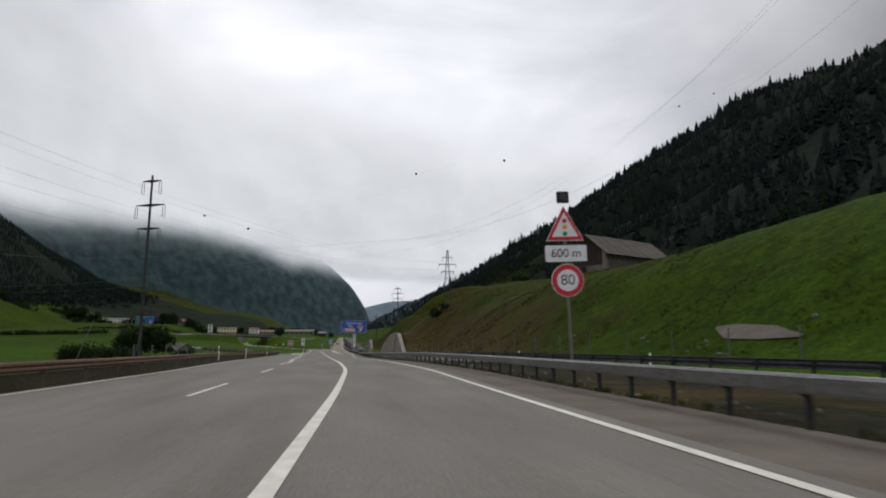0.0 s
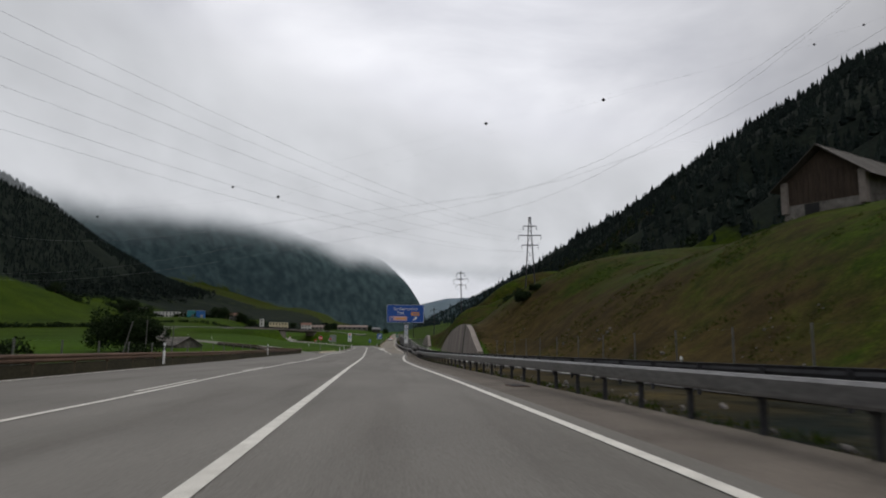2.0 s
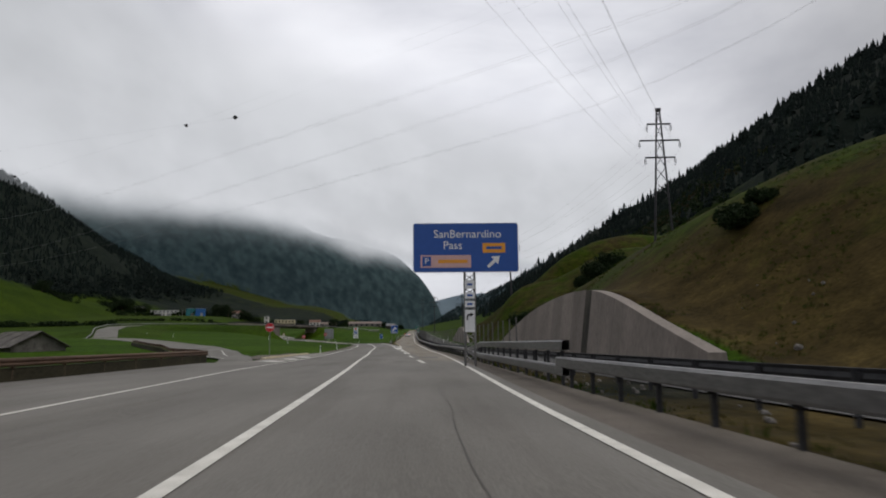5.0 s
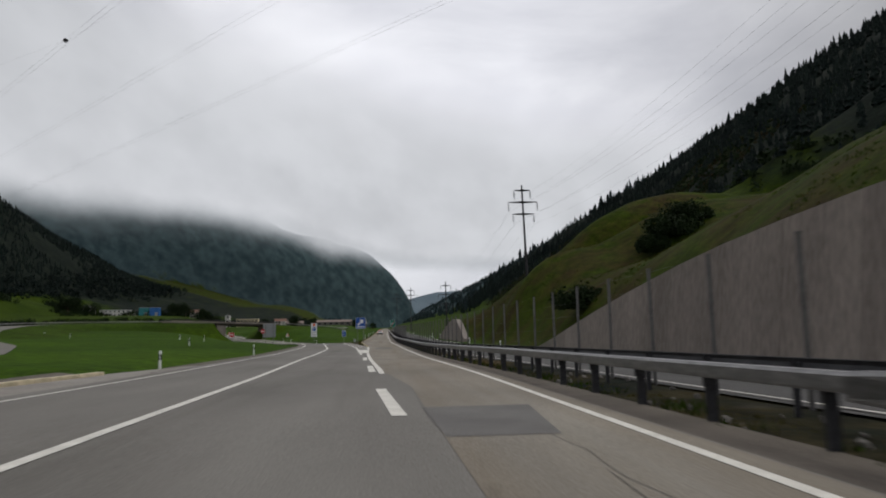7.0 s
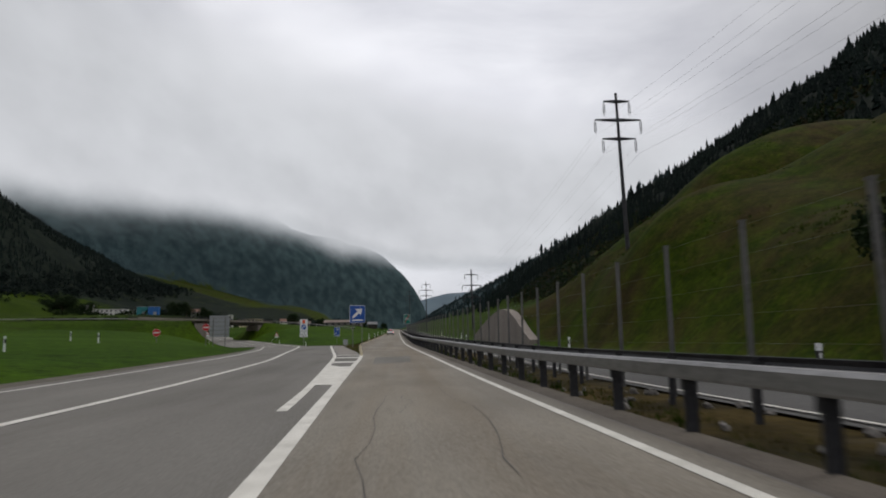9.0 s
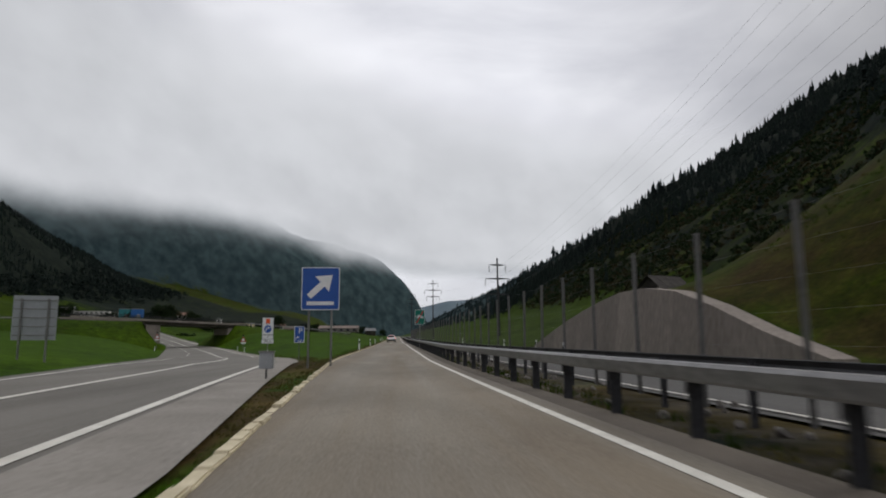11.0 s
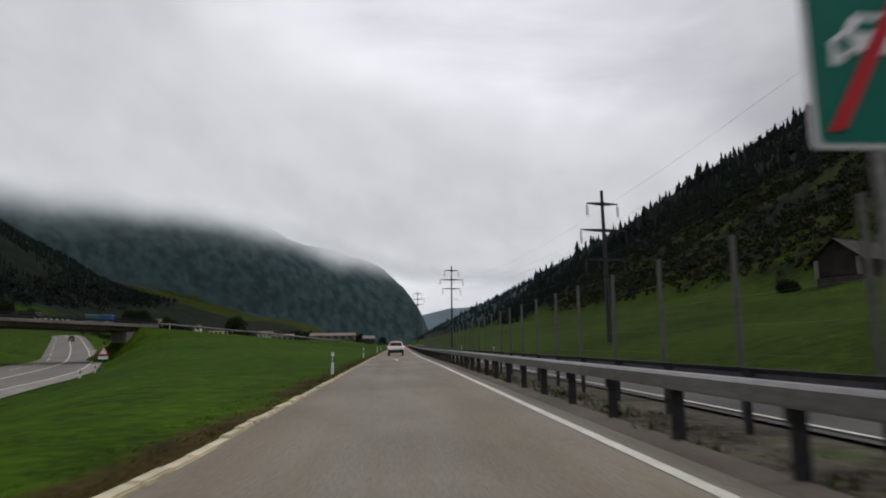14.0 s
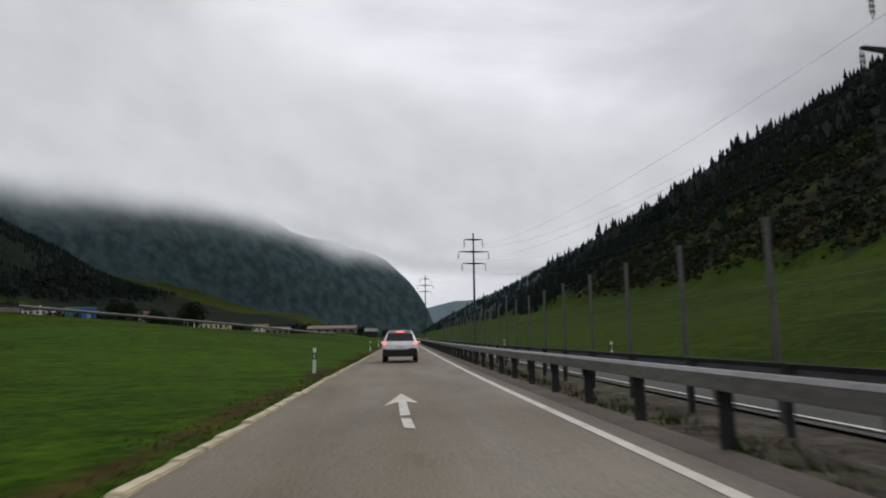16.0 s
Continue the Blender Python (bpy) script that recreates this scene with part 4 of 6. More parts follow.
def bent_arrow(parent, cx, cz, s, material):
    """An arrow that rises and bends to the right."""
    arc = [(-0.5 + 0.45 * (1 - math.cos(a)), -0.1 + 0.45 * math.sin(a)) for a in np.linspace(0, math.pi / 2, 6)]
    inner = [(-0.3 + 0.25 * (1 - math.cos(a)), -0.1 + 0.25 * math.sin(a)) for a in np.linspace(math.pi / 2, 0, 6)]
    pts = [(-0.5, -0.5)] + arc + [(0.05, 0.35), (0.05, 0.55), (0.5, 0.25), (0.05, -0.05), (0.05, 0.15)] + inner + [(-0.3, -0.5)]
    return part("arrow", poly(bmesh.new(), [(cx + s * x, cz + s * z) for x, z in pts], -0.045, -0.014), material, parent)


def bars(parent, rows, material, y=-0.022):
    for cx, cz, w, h in rows:
        part("bar", box(bmesh.new(), cx, y, cz, w, 0.012, h), material, parent)


def at_ground(x, y):
    return x, y, float(ground_z(x, y))


# speed limit, distance plate and traffic-light warning on one post
sg = thing("warning_sign", 8.4, 24.0, -0.15, -3, "traffic light warning sign, distance plate and speed limit on one post", "road sign")
sg.matrix_world = pose(8.62, 24.0, 0.03, 0, -2.0, -3)
mast(sg, 6.3, 0.055)
part("rim", disc(bmesh.new(), 0, 0.005, 3.6, 0.62, 0.03, 40), WHITE, sg)
part("red_ring", disc(bmesh.new(), 0, -0.014, 3.6, 0.60, 0.02, 40), RED, sg, "red ring")
part("disc", disc(bmesh.new(), 0, -0.03, 3.6, 0.41, 0.02, 40), WHITE, sg)
glyphs("80", 0.56, BLACK, sg, 0, -0.045, 3.6)
plate(sg, 1.6, 0.62, 4.62, WHITE, BLACK)
glyphs("600 m", 0.46, BLACK, sg, 0, -0.02, 4.62)
for s, m, yy in ((1.0, WHITE, 0.01), (0.95, RED, -0.004), (0.68, WHITE, -0.016)):
    part("triangle", poly(bmesh.new(), [(-0.74 * s, 5.60 - 0.50 * s), (0.74 * s, 5.60 - 0.50 * s), (0.0, 5.60 + 0.86 * s)], yy, yy + 0.014), m, sg, "white field" if s < 0.7 else "")
for z, m in ((5.86, RED), (5.62, ORANGE), (5.37, plain("green_spot", (0.0, 0.2, 0.12), 0.4))):
    part("lamp_spot", disc(bmesh.new(), 0, -0.024, z, 0.09, 0.014, 20), m, sg)
lamp = part("flashing_light", box(bmesh.new(), 0, 0.02, 6.78, 0.46, 0.14, 0.44, 0.02), BLACK, sg, "black flashing light box")
part("hood", disc(bmesh.new(), 0, -0.07, 6.78, 0.15, 0.05, 20), GLASS_DARK, lamp)

# big blue exit sign
big = thing("direction_sign", 3.85, 164, float(ROAD_Z(164)), -3, "large blue exit sign with white lettering on a lattice post", "road sign")
plate(big, 6.0, 2.8, 6.75, BLUE, WHITE, r=0.12)
glyphs("SanBernardino", 0.66, WHITE, big, 0.1, -0.02, 7.52)
glyphs("Pass", 0.66, WHITE, big, -0.75, -0.02, 6.86)
part("number_field", box(bmesh.new(), 1.62, -0.02, 6.72, 1.3, 0.02, 0.56, 0.004), ORANGE, big, "orange route field")
bars(big, [(1.62, 6.72, 0.9, 0.16)], BLUE, -0.036)
part("parking_field", box(bmesh.new(), -1.15, -0.02, 5.95, 2.9, 0.02, 0.72, 0.004), PINK, big, "pale reddish field")
part("parking_mark", box(bmesh.new(), -2.25, -0.034, 5.95, 0.5, 0.014, 0.56), BLUE, big)
glyphs("P", 0.46, WHITE, big, -2.25, -0.046, 5.95)
bars(big, [(-0.75, 5.95, 1.7, 0.2)], ORANGE, -0.036)
arrow_up_right(big, 1.6, 5.95, 0.72, WHITE)
for dx in (-0.28, 0.28):
    mast(big, 8.0, 0.07, dx + 0.2, 0.12, name="leg")
bm = bmesh.new()
for k in range(12):
    z = 0.2 + k * 0.42
    rod(bm, (-0.08, 0.12, z), (0.48, 0.12, z + 0.42), 0.03, n=6)
    rod(bm, (0.48, 0.12, z), (-0.08, 0.12, z + 0.42), 0.03, n=6)
part("bracing", bm, STEEL, big)
for z, h in ((4.62, 0.5), (4.0, 0.36), (3.5, 0.36), (2.55, 1.25)):
    panel = part("small_panel", box(bmesh.new(), 0.2, 0.0, z, 0.56, 0.03, h, 0.005), WHITE, big, "small white panel")
    if h > 1:
        bent_arrow(panel, 0.2, z + 0.25, 0.4, BLACK)
    else:
        bars(panel, [(0.2, z, 0.3, 0.12)], BLUE)

# blue arrow on the nose of the junction
ar = thing("arrow_sign", -2.95, 294, float(ground_z(-2.95, 294)), 0, "blue square sign with a white slanting arrow", "road sign")
zc = 2.15 - float(ground_z(-3.3, 294))
plate(ar, 1.62, 1.85, zc, BLUE, WHITE)
arrow_up_right(ar, 0.0, zc + 0.15, 1.1, WHITE)
bars(ar, [(0, zc - 0.66, 1.2, 0.16)], WHITE)
mast(ar, zc + 0.7, 0.05, -0.5)
mast(ar, zc + 0.7, 0.05, 0.5)

# small grey marker box on a foot, in the grass of the nose
mb = thing("marker_box", *at_ground(-3.6, 285), 0, "small grey metal box on a short foot in the grass", "box")
part("box", box(bmesh.new(), 0, 0, 0.62, 0.42, 0.3, 0.5, 0.03), GREY_BACK, mb)
part("lid", box(bmesh.new(), 0, 0, 0.89, 0.48, 0.36, 0.05, 0.015), STEEL, mb, "grey lid")
mast(mb, 0.45, 0.035, 0, 0, -0.2, name="foot")

# parking sign
ps = thing("parking_sign", *at_ground(-7.2, 319), 4, "blue parking sign with white arrow on a slim post", "road sign")
zp = (0.56 - float(ground_z(-7.2, 319))) / 1.2
ps.matrix_world = ps.matrix_world @ Matrix.Scale(1.2, 4)
plate(ps, 0.61, 1.03, zp, BLUE, WHITE)
glyphs("P", 0.52, WHITE, ps, 0.06, -0.02, zp + 0.23)
bent_arrow(ps, -0.13, zp - 0.24, 0.24, WHITE)
glyphs("300", 0.17, WHITE, ps, 0.03, -0.02, zp - 0.42)
glyphs("m", 0.17, WHITE, ps, 0.25, -0.02, zp - 0.42)
mast(ps, zp + 0.4, 0.03)

# tall white sign with a lorry and a blue disc
ws = thing("lorry_route_sign", -17.9, 364.4, -1.6, -4, "white lorry route sign with a blue arrow disc", "road sign")
zw = 2.82
ws.matrix_world = ws.matrix_world @ Matrix.Scale(1.3, 4)
plate(ws, 1.2, 1.85, zw + 0.4, WHITE, GREY_BACK)
part("lorry_field", box(bmesh.new(), 0, -0.02, zw + 0.98, 0.46, 0.02, 0.5), plain("orange_red", (0.75, 0.1, 0.02), 0.4), ws, "orange lorry symbol")
for dx in (-0.16, 0.0, 0.16):
    part("wheel_mark", disc(bmesh.new(), dx, -0.02, zw + 0.66, 0.05, 0.016, 14), BLACK, ws)
part("blue_disc", disc(bmesh.new(), 0, -0.02, zw + 0.08, 0.42, 0.02, 32), BLUE, ws, "blue disc")
bent_arrow(ws, 0.02, zw + 0.08, 0.5, WHITE)
plate(ws, 1.2, 0.4, zw - 0.82, WHITE, GREY_BACK)
glyphs("E", 0.3, BLACK, ws, 0, -0.02, zw - 0.82)
plate(ws, 1.3, 0.42, zw - 1.3, WHITE, GREY_BACK)
glyphs("300 m", 0.34, BLACK, ws, 0, -0.02, zw - 1.3)
mast(ws, zw + 1.2, 0.05)

# end of the motor road
gs = thing("motor_road_end_sign", 3.42, 340.3, float(ROAD_Z(340)), -2, "green motor road sign crossed by a red bar", "road sign")
zg = 2.86 - float(ROAD_Z(340))
plate(gs, 1.02, 1.58, zg, GREEN_SIGN, WHITE)
car_pts = [(-0.32, -0.16), (-0.32, 0.02), (-0.22, 0.08), (-0.15, 0.2), (0.15, 0.2), (0.22, 0.08), (0.32, 0.02), (0.32, -0.16), (0.22, -0.16), (0.22, -0.08), (-0.22, -0.08), (-0.22, -0.16)]
part("car_symbol", poly(bmesh.new(), [(1.12 * x, zg + 0.02 + 1.12 * z) for x, z in car_pts], -0.022, -0.012), WHITE, gs, "white car symbol")
part("windscreen_mark", poly(bmesh.new(), [(-0.15, zg + 0.10), (0.15, zg + 0.10), (0.11, zg + 0.19), (-0.11, zg + 0.19)], -0.03, -0.02), GREEN_SIGN, gs)
part("red_bar", poly(bmesh.new(), [(-0.44, zg - 0.70), (-0.32, zg - 0.70), (0.44, zg + 0.70), (0.32, zg + 0.70)], -0.042, -0.030), RED, gs, "red slanting bar")
for s in (-1, 1):
    part("headlight_mark", disc(bmesh.new(), 0.25 * s, -0.026, zg - 0.005, 0.06, 0.012, 16), GREEN_SIGN, gs)
mast(gs, zg + 0.5, 0.06)


def no_entry(x, y, zc, r, rz=0):
    g = thing("no_entry_sign", *at_ground(x, y), rz, "round red no-entry sign with a white bar", "road sign", "no-entry signs at the junction")
    z = zc - float(ground_z(x, y))
    part("rim", disc(bmesh.new(), 0, 0.004, z, r * 1.04, 0.02, 32), WHITE, g)
    part("disc", disc(bmesh.new(), 0, -0.012, z, r, 0.02, 32), RED, g)
    part("white_bar", box(bmesh.new(), 0, -0.026, z, r * 1.5, 0.012, r * 0.34), WHITE, g, "white bar")
    mast(g, z + r * 0.8, 0.04)
    return g


no_entry(-12.75, 191.5, 1.18, 0.41)
no_entry(-20.7, 300, 1.1, 0.4)
no_entry(-26, 299.2, 0.56, 0.42)

# the back of a large sign, and two small warning triangles
bk = thing("sign_back", *at_ground(-20.2, 304), 10, "grey ribbed back of a large sign on two posts", "road sign")
zb = 1.3 - float(ground_z(-20.2, 304))
part("panel", box(bmesh.new(), 0, 0, zb, 2.3, 0.05, 2.55, 0.01), GREY_BACK, bk)
for k in range(5):
    part("stiffener", box(bmesh.new(), 0, -0.05, zb - 1.0 + 0.5 * k, 2.2, 0.05, 0.06), STEEL, bk)
for dx in (-0.7, 0.7):
    mast(bk, zb + 1.1, 0.06, dx, -0.1)
for x, y, z in ((-31.6, 412, -0.9), (-54, 424.9, 0.0)):
    tr = thing("warning_triangle", x, y, z, 6, "small red-rimmed warning triangle with a lamp above", "road sign", "warning triangles before the bridge")
    for s, m, yy in ((0.95, RED, -0.004), (0.62, WHITE, -0.016)):
        part("triangle", poly(bmesh.new(), [(-0.6 * s, 2.0 - 0.4 * s), (0.6 * s, 2.0 - 0.4 * s), (0.0, 2.0 + 0.66 * s)], yy, yy + 0.014), m, tr)
    part("plate", box(bmesh.new(), 0, 0, 1.35, 1.0, 0.02, 0.32), WHITE, tr)
    part("lamp", box(bmesh.new(), 0, 0, 2.95, 0.3, 0.12, 0.3, 0.02), BLACK, tr)
    mast(tr, 3.0, 0.035)


# ---- pylons and lines ----
def insulator(parent, x, z, ln=1.3, half=0.09):
    bm = bmesh.new()
    for dx in (-half, half):
        rod(bm, (x + dx, 0, z - 0.2), (x + dx, 0, z - ln), 0.035, n=6)
    rod(bm, (x - half, 0, z - 0.2), (x, 0, z), 0.02, n=4)
    rod(bm, (x + half, 0, z - 0.2), (x, 0, z), 0.02, n=4)
    rod(bm, (x - half, 0, z - ln), (x, 0, z - ln - 0.25), 0.02, n=4)
    rod(bm, (x + half, 0, z - ln), (x, 0, z - ln - 0.25), 0.02, n=4)
    for k in range(4):
        zz = z - 0.35 - k * (ln - 0.5) / 3
        for dx in (-half, half):
            bmesh.ops.create_cone(bm, cap_ends=True, segments=8, radius1=0.075, radius2=0.05, depth=0.05, matrix=pose(x + dx, 0, zz))
    return part("insulator", bm, STEEL_DARK, parent, "hanging glass insulator string")


def pole_pylon(x, y, z0, h, arms, label, rz=0.0, r=0.24, string=1.3, half=0.09):
    """A tubular pole with crossarms; arms: height below the top, reach."""
    p = thing("power_pylon", x, y, z0, rz, label, "power pylon", "power line pylons in the valley")
    part("pole", rod(bmesh.new(), (0, 0, -1), (0, 0, h), r, r * 0.55, n=12), STEEL_DARK, p)
    for dz, reach in arms:
        bm = bmesh.new()
        for s in (-1, 1):
            vs = [(0, 0.16), (s * reach, 0.05), (s * reach, -0.05), (0, -0.22)]
            poly(bm, [(vx, h - dz + vz) for vx, vz in vs], -0.1, 0.1)
        arm = part("crossarm", bm, STEEL_DARK, p)
        for s in (-1, 1):
            insulator(p, s * reach, h - dz - 0.05, string, half)
    return p


ARMS = ((0.9, 1.45), (3.0, 2.6), (5.1, 1.85))
PY = {"a": (-25.6, 93.5, -1.8, 25.6), "c": (25.8, 288.7, 9.0, 16.6), "d": (23.3, 407.3, 0.3, 18.2), "e": (15.6, 514, 3.3, 20.8), "f": (12.0, 660, 7.0, 24.0)}
ARMS_A = ((0.8, 1.45), (4.1, 2.3), (7.3, 1.8))
pa = pole_pylon(*PY["a"], ARMS_A, "dark tubular power pole with three crossarms beside the meadow", -28, 0.24, 1.6, 0.2)
pc = pole_pylon(*PY["c"], ARMS, "dark slender power pole with three crossarms on the hill", 4)
pd = pole_pylon(*PY["d"], ((1.5, 1.9), (4.5, 2.8), (7.8, 2.4)), "dark power pole with three broad crossarms in the meadow", 12, 0.3)
pole_pylon(*PY["e"], ((1.3, 1.9), (3.8, 3.1), (6.2, 2.4)), "distant dark power pole with three crossarms", 4, 0.26)
pole_pylon(*PY["f"], ((1.3, 2.1), (4.0, 3.4), (6.6, 2.6)), "far dark power pole with three crossarms", 4, 0.26)
pa.matrix_world = pose(*PY["a"][:3], 0, 1.2, -28)
pc.matrix_world = pose(*PY["c"][:3], 0, -1.6, 4)
pd.matrix_world = pose(*PY["d"][:3], 0, -0.8, 12)
for z in (9.6, 6.9):
    bm = bmesh.new()
    box(bm, 0.2, 0, z, 0.9, 0.5, 0.45, 0.03)
    for k in range(3):
        rod(bm, (-0.3 + 0.4 * k, 0.3, z + 0.2), (-0.3 + 0.4 * k, 0.3, z + 0.6), 0.06, n=6)
    part("switch_gear", bm, STEEL_DARK, pa, "switch gear clamped to the pole")


def lattice_pylon(x, y, z0, h, rz):
    p = thing("power_pylon", x, y, z0, rz, "dark steel lattice pylon with two splayed legs on the hill", "power pylon", "power line pylons in the valley")
    for s in (-1, 1):
        part("leg", rod(bmesh.new(), (s * 1.25, 0, -1), (s * 0.22, 0, h), 0.16, 0.1, n=8), STEEL_DARK, p)
    bm = bmesh.new()
    zs = [h * k / 9 for k in range(10)]
    for i, (a, b) in enumerate(zip(zs, zs[1:])):
        wa, wb = 1.25 - 1.03 * a / h, 1.25 - 1.03 * b / h
        if i > 2:
            rod(bm, (-wa, 0, a), (wb, 0, b), 0.05, n=5)
            rod(bm, (wa, 0, a), (-wb, 0, b), 0.05, n=5)
    part("bracing", bm, STEEL_DARK, p)
    part("cap", box(bmesh.new(), 0, 0, h + 0.1, 0.7, 0.4, 0.5, 0.05), STEEL_DARK, p)
    for dz, reach in ((1.9, 1.6), (4.2, 2.7), (6.6, 2.0)):
        part("crossarm", box(bmesh.new(), 0, 0, h - dz, 2 * reach, 0.2, 0.2, 0.03), STEEL_DARK, p)
        for s in (-1, 1):
            insulator(p, s * reach, h - dz, 0.9)
    return p


lattice_pylon(34.8, 213, 12.9, 17.9, -6)


def cable(a, b, sag, r=0.0075, label="thin dark overhead power cable", n=24):
    a, b = Vector(a), Vector(b)
    cu = bpy.data.curves.new("power_cable", "CURVE")
    cu.dimensions, cu.bevel_depth, cu.bevel_resolution = "3D", r, 0
    sp = cu.splines.new("POLY")
    sp.points.add(n)
    for i in range(n + 1):
        u = i / n
        q = a.lerp(b, u)
        sp.points[i].co = (q.x, q.y, q.z - 4 * sag * u * (1 - u), 1)
    cu.materials.append(STEEL_DARK)
    return tagged(new("power_cable", cu), label, "power cable", "overhead power cables")


def ends(base, arms, rz=0.0):
    x, y, z, h = base
    return [(x + s * reach * math.cos(radians(rz)), y + s * reach * math.sin(radians(rz)), z + h - dz - 1.6) for dz, reach in arms for s in (-1, 1)]


E_A = ends(PY["a"], ARMS_A, -28)
E_B = ends((34.8, 213, 12.9, 17.9), ((1.9, 1.6), (4.2, 2.7), (6.6, 2.0)))
E_C, E_D = ends(PY["c"], ARMS), ends(PY["d"], ((1.5, 1.9), (4.5, 2.8), (7.8, 2.4)))
E_E, E_F = ends(PY["e"], ((1.3, 1.9), (3.8, 3.1), (6.2, 2.4))), ends(PY["f"], ((1.3, 2.1), (4.0, 3.4), (6.6, 2.6)))
for A_, B_, sag in ((E_A, E_B, 2.5), (E_B, E_C, 1.6), (E_C, E_D, 2.2), (E_D, E_E, 2.4), (E_E, E_F, 3.0)):
    for p_, q_ in zip(A_, B_):
        cable(p_, q_, sag)
for p_ in E_A:
    cable((p_[0] - 30, -60, p_[2] + 1), p_, 2.5)
# three twin cables that cross the valley high over the roads and climb the hill
for y_a, z_a, y_b, z_b in ((282, 37, 190, 31), (288.6, 31, 209.3, 33.5), (300.4, 29, 223.2, 32)):
    for side in (-0.45, 0.45):
        cu = bpy.data.curves.new("power_cable", "CURVE")
        cu.dimensions, cu.bevel_depth, cu.bevel_resolution = "3D", 0.009, 0
        sp = cu.splines.new("POLY")
        sp.points.add(40)
        for i in range(41):
            x = -260 + 380 * i / 40
            u = (x + 60) / 80
            sp.points[i].co = (x, y_a + (y_b - y_a) * u + side, z_a + (z_b - z_a) * u + 0.007 * max(x - 20, 0) ** 2 + 0.0004 * max(-60 - x, 0) ** 2, 1)
        cu.materials.append(STEEL)
        tagged(new("power_cable", cu), "grey twin overhead cable crossing the valley", "power cable", "overhead power cables")
# two higher cables that carry dark marker balls across the valley
for k, pts in enumerate((((-230, 400, 52), (-120, 333, 50), (-59, 303, 57), (27, 235, 62), (150, 270, 107), (235, 300, 150)), ((-230, 330, 40), (-34, 257, 44), (55, 216, 63), (160, 258, 109), (235, 290, 150)))):
    for p_, q_ in zip(pts, pts[1:]):
        cable(p_, q_, 0.0, 0.006, n=2)
    for q in pts[1:-1]:
        bm = bmesh.new()
        bmesh.ops.create_uvsphere(bm, u_segments=12, v_segments=8, radius=0.42)
        rod(bm, (-0.6, 0, 0), (0.6, 0, 0), 0.06, n=6)
        ball = tagged(part("cable_marker", bm, BLACK), "dark marker ball clamped on an overhead cable", "cable marker", "marker balls across the valley")
        ball.matrix_world = Matrix.Translation(q)


# ---- the alpine barn, the small hut and the stone hut ----
def gable_roof(parent, w, l, eave, ridge, over, material, slabs=6, thick=0.14, n=4):
    """Two roof slopes along local y, each of courses of slabs laid like steps."""
    for s in (-1, 1):
        a, b = Vector((s * (w / 2 + over), 0, eave - over * (ridge - eave) / (w / 2))), Vector((0, 0, ridge))
        for k in range(slabs):
            p, q = a.lerp(b, k / slabs), a.lerp(b, (k + 1.12) / slabs)
            mid, d = (p + q) / 2, q - p
            for i in range(n):
                bm = bmesh.new()
                seg = (l + 2 * over) / n
                box(bm, 0, 0, 0, d.length, seg - 0.03, thick * 0.6)
                ob = part("slab_course", bm, material, parent)
                ob.matrix_basis = Matrix.Translation((mid.x, -(l / 2 + over) + seg * (i + 0.5), mid.z + 0.02 * k + 0.03 * ((i * 7 + k * 3) % 3))) @ pose(0, 0, 0, 0, -math.degrees(math.atan2(d.z, d.x)), 0)


def gable_wall(parent, w, y0, y1, base, eave, ridge, material, name="wall"):
    return part(name, poly(bmesh.new(), [(-w / 2, base), (w / 2, base), (w / 2, eave), (0, ridge), (-w / 2, eave)], y0, y1), material, parent)


barn = thing("barn", 53.4, 121.2, 13.6, -62, "weathered alpine barn with a stone slab roof and greyish corner posts", "barn")
W_, L_ = 8.4, 18.0
gable_wall(barn, W_, -L_ / 2, -L_ / 2 + 0.3, 1.6, 4.2, 7.2, TIMBER, "gable_boarding")
gable_wall(barn, W_, L_ / 2 - 0.3, L_ / 2, -1, 4.2, 7.2, STONE)
part("plinth", box(bmesh.new(), 0, -L_ / 2 + 0.25, -0.7, W_, 0.7, 5.0, 0.05), STONE, barn)
for s in (-1, 1):
    part("side_wall", box(bmesh.new(), s * (W_ / 2 - 0.3), 0, 0.1, 0.6, L_ - 0.4, 8.2, 0.05), STONE, barn)
    part("corner_pillar", box(bmesh.new(), s * (W_ / 2 - 0.25), -L_ / 2 - 0.1, 2.6, 0.7, 0.7, 3.4, 0.05), CONCRETE, barn, "greyish plastered corner pillar")
part("doorway", box(bmesh.new(), -1.2, -L_ / 2 - 0.08, 0.6, 1.5, 0.12, 2.2), BLACK, barn, "dark open doorway")
for k in range(13):
    part("board", box(bmesh.new(), -W_ / 2 + 0.65 + k * 0.6, -L_ / 2 - 0.04, 3.1, 0.55, 0.08, 2.7 if abs(k - 6) > 3 else 3.6), TIMBER, barn)
gable_roof(barn, W_, L_, 4.2, 7.4, 1.0, SLATE, 8, n=8)

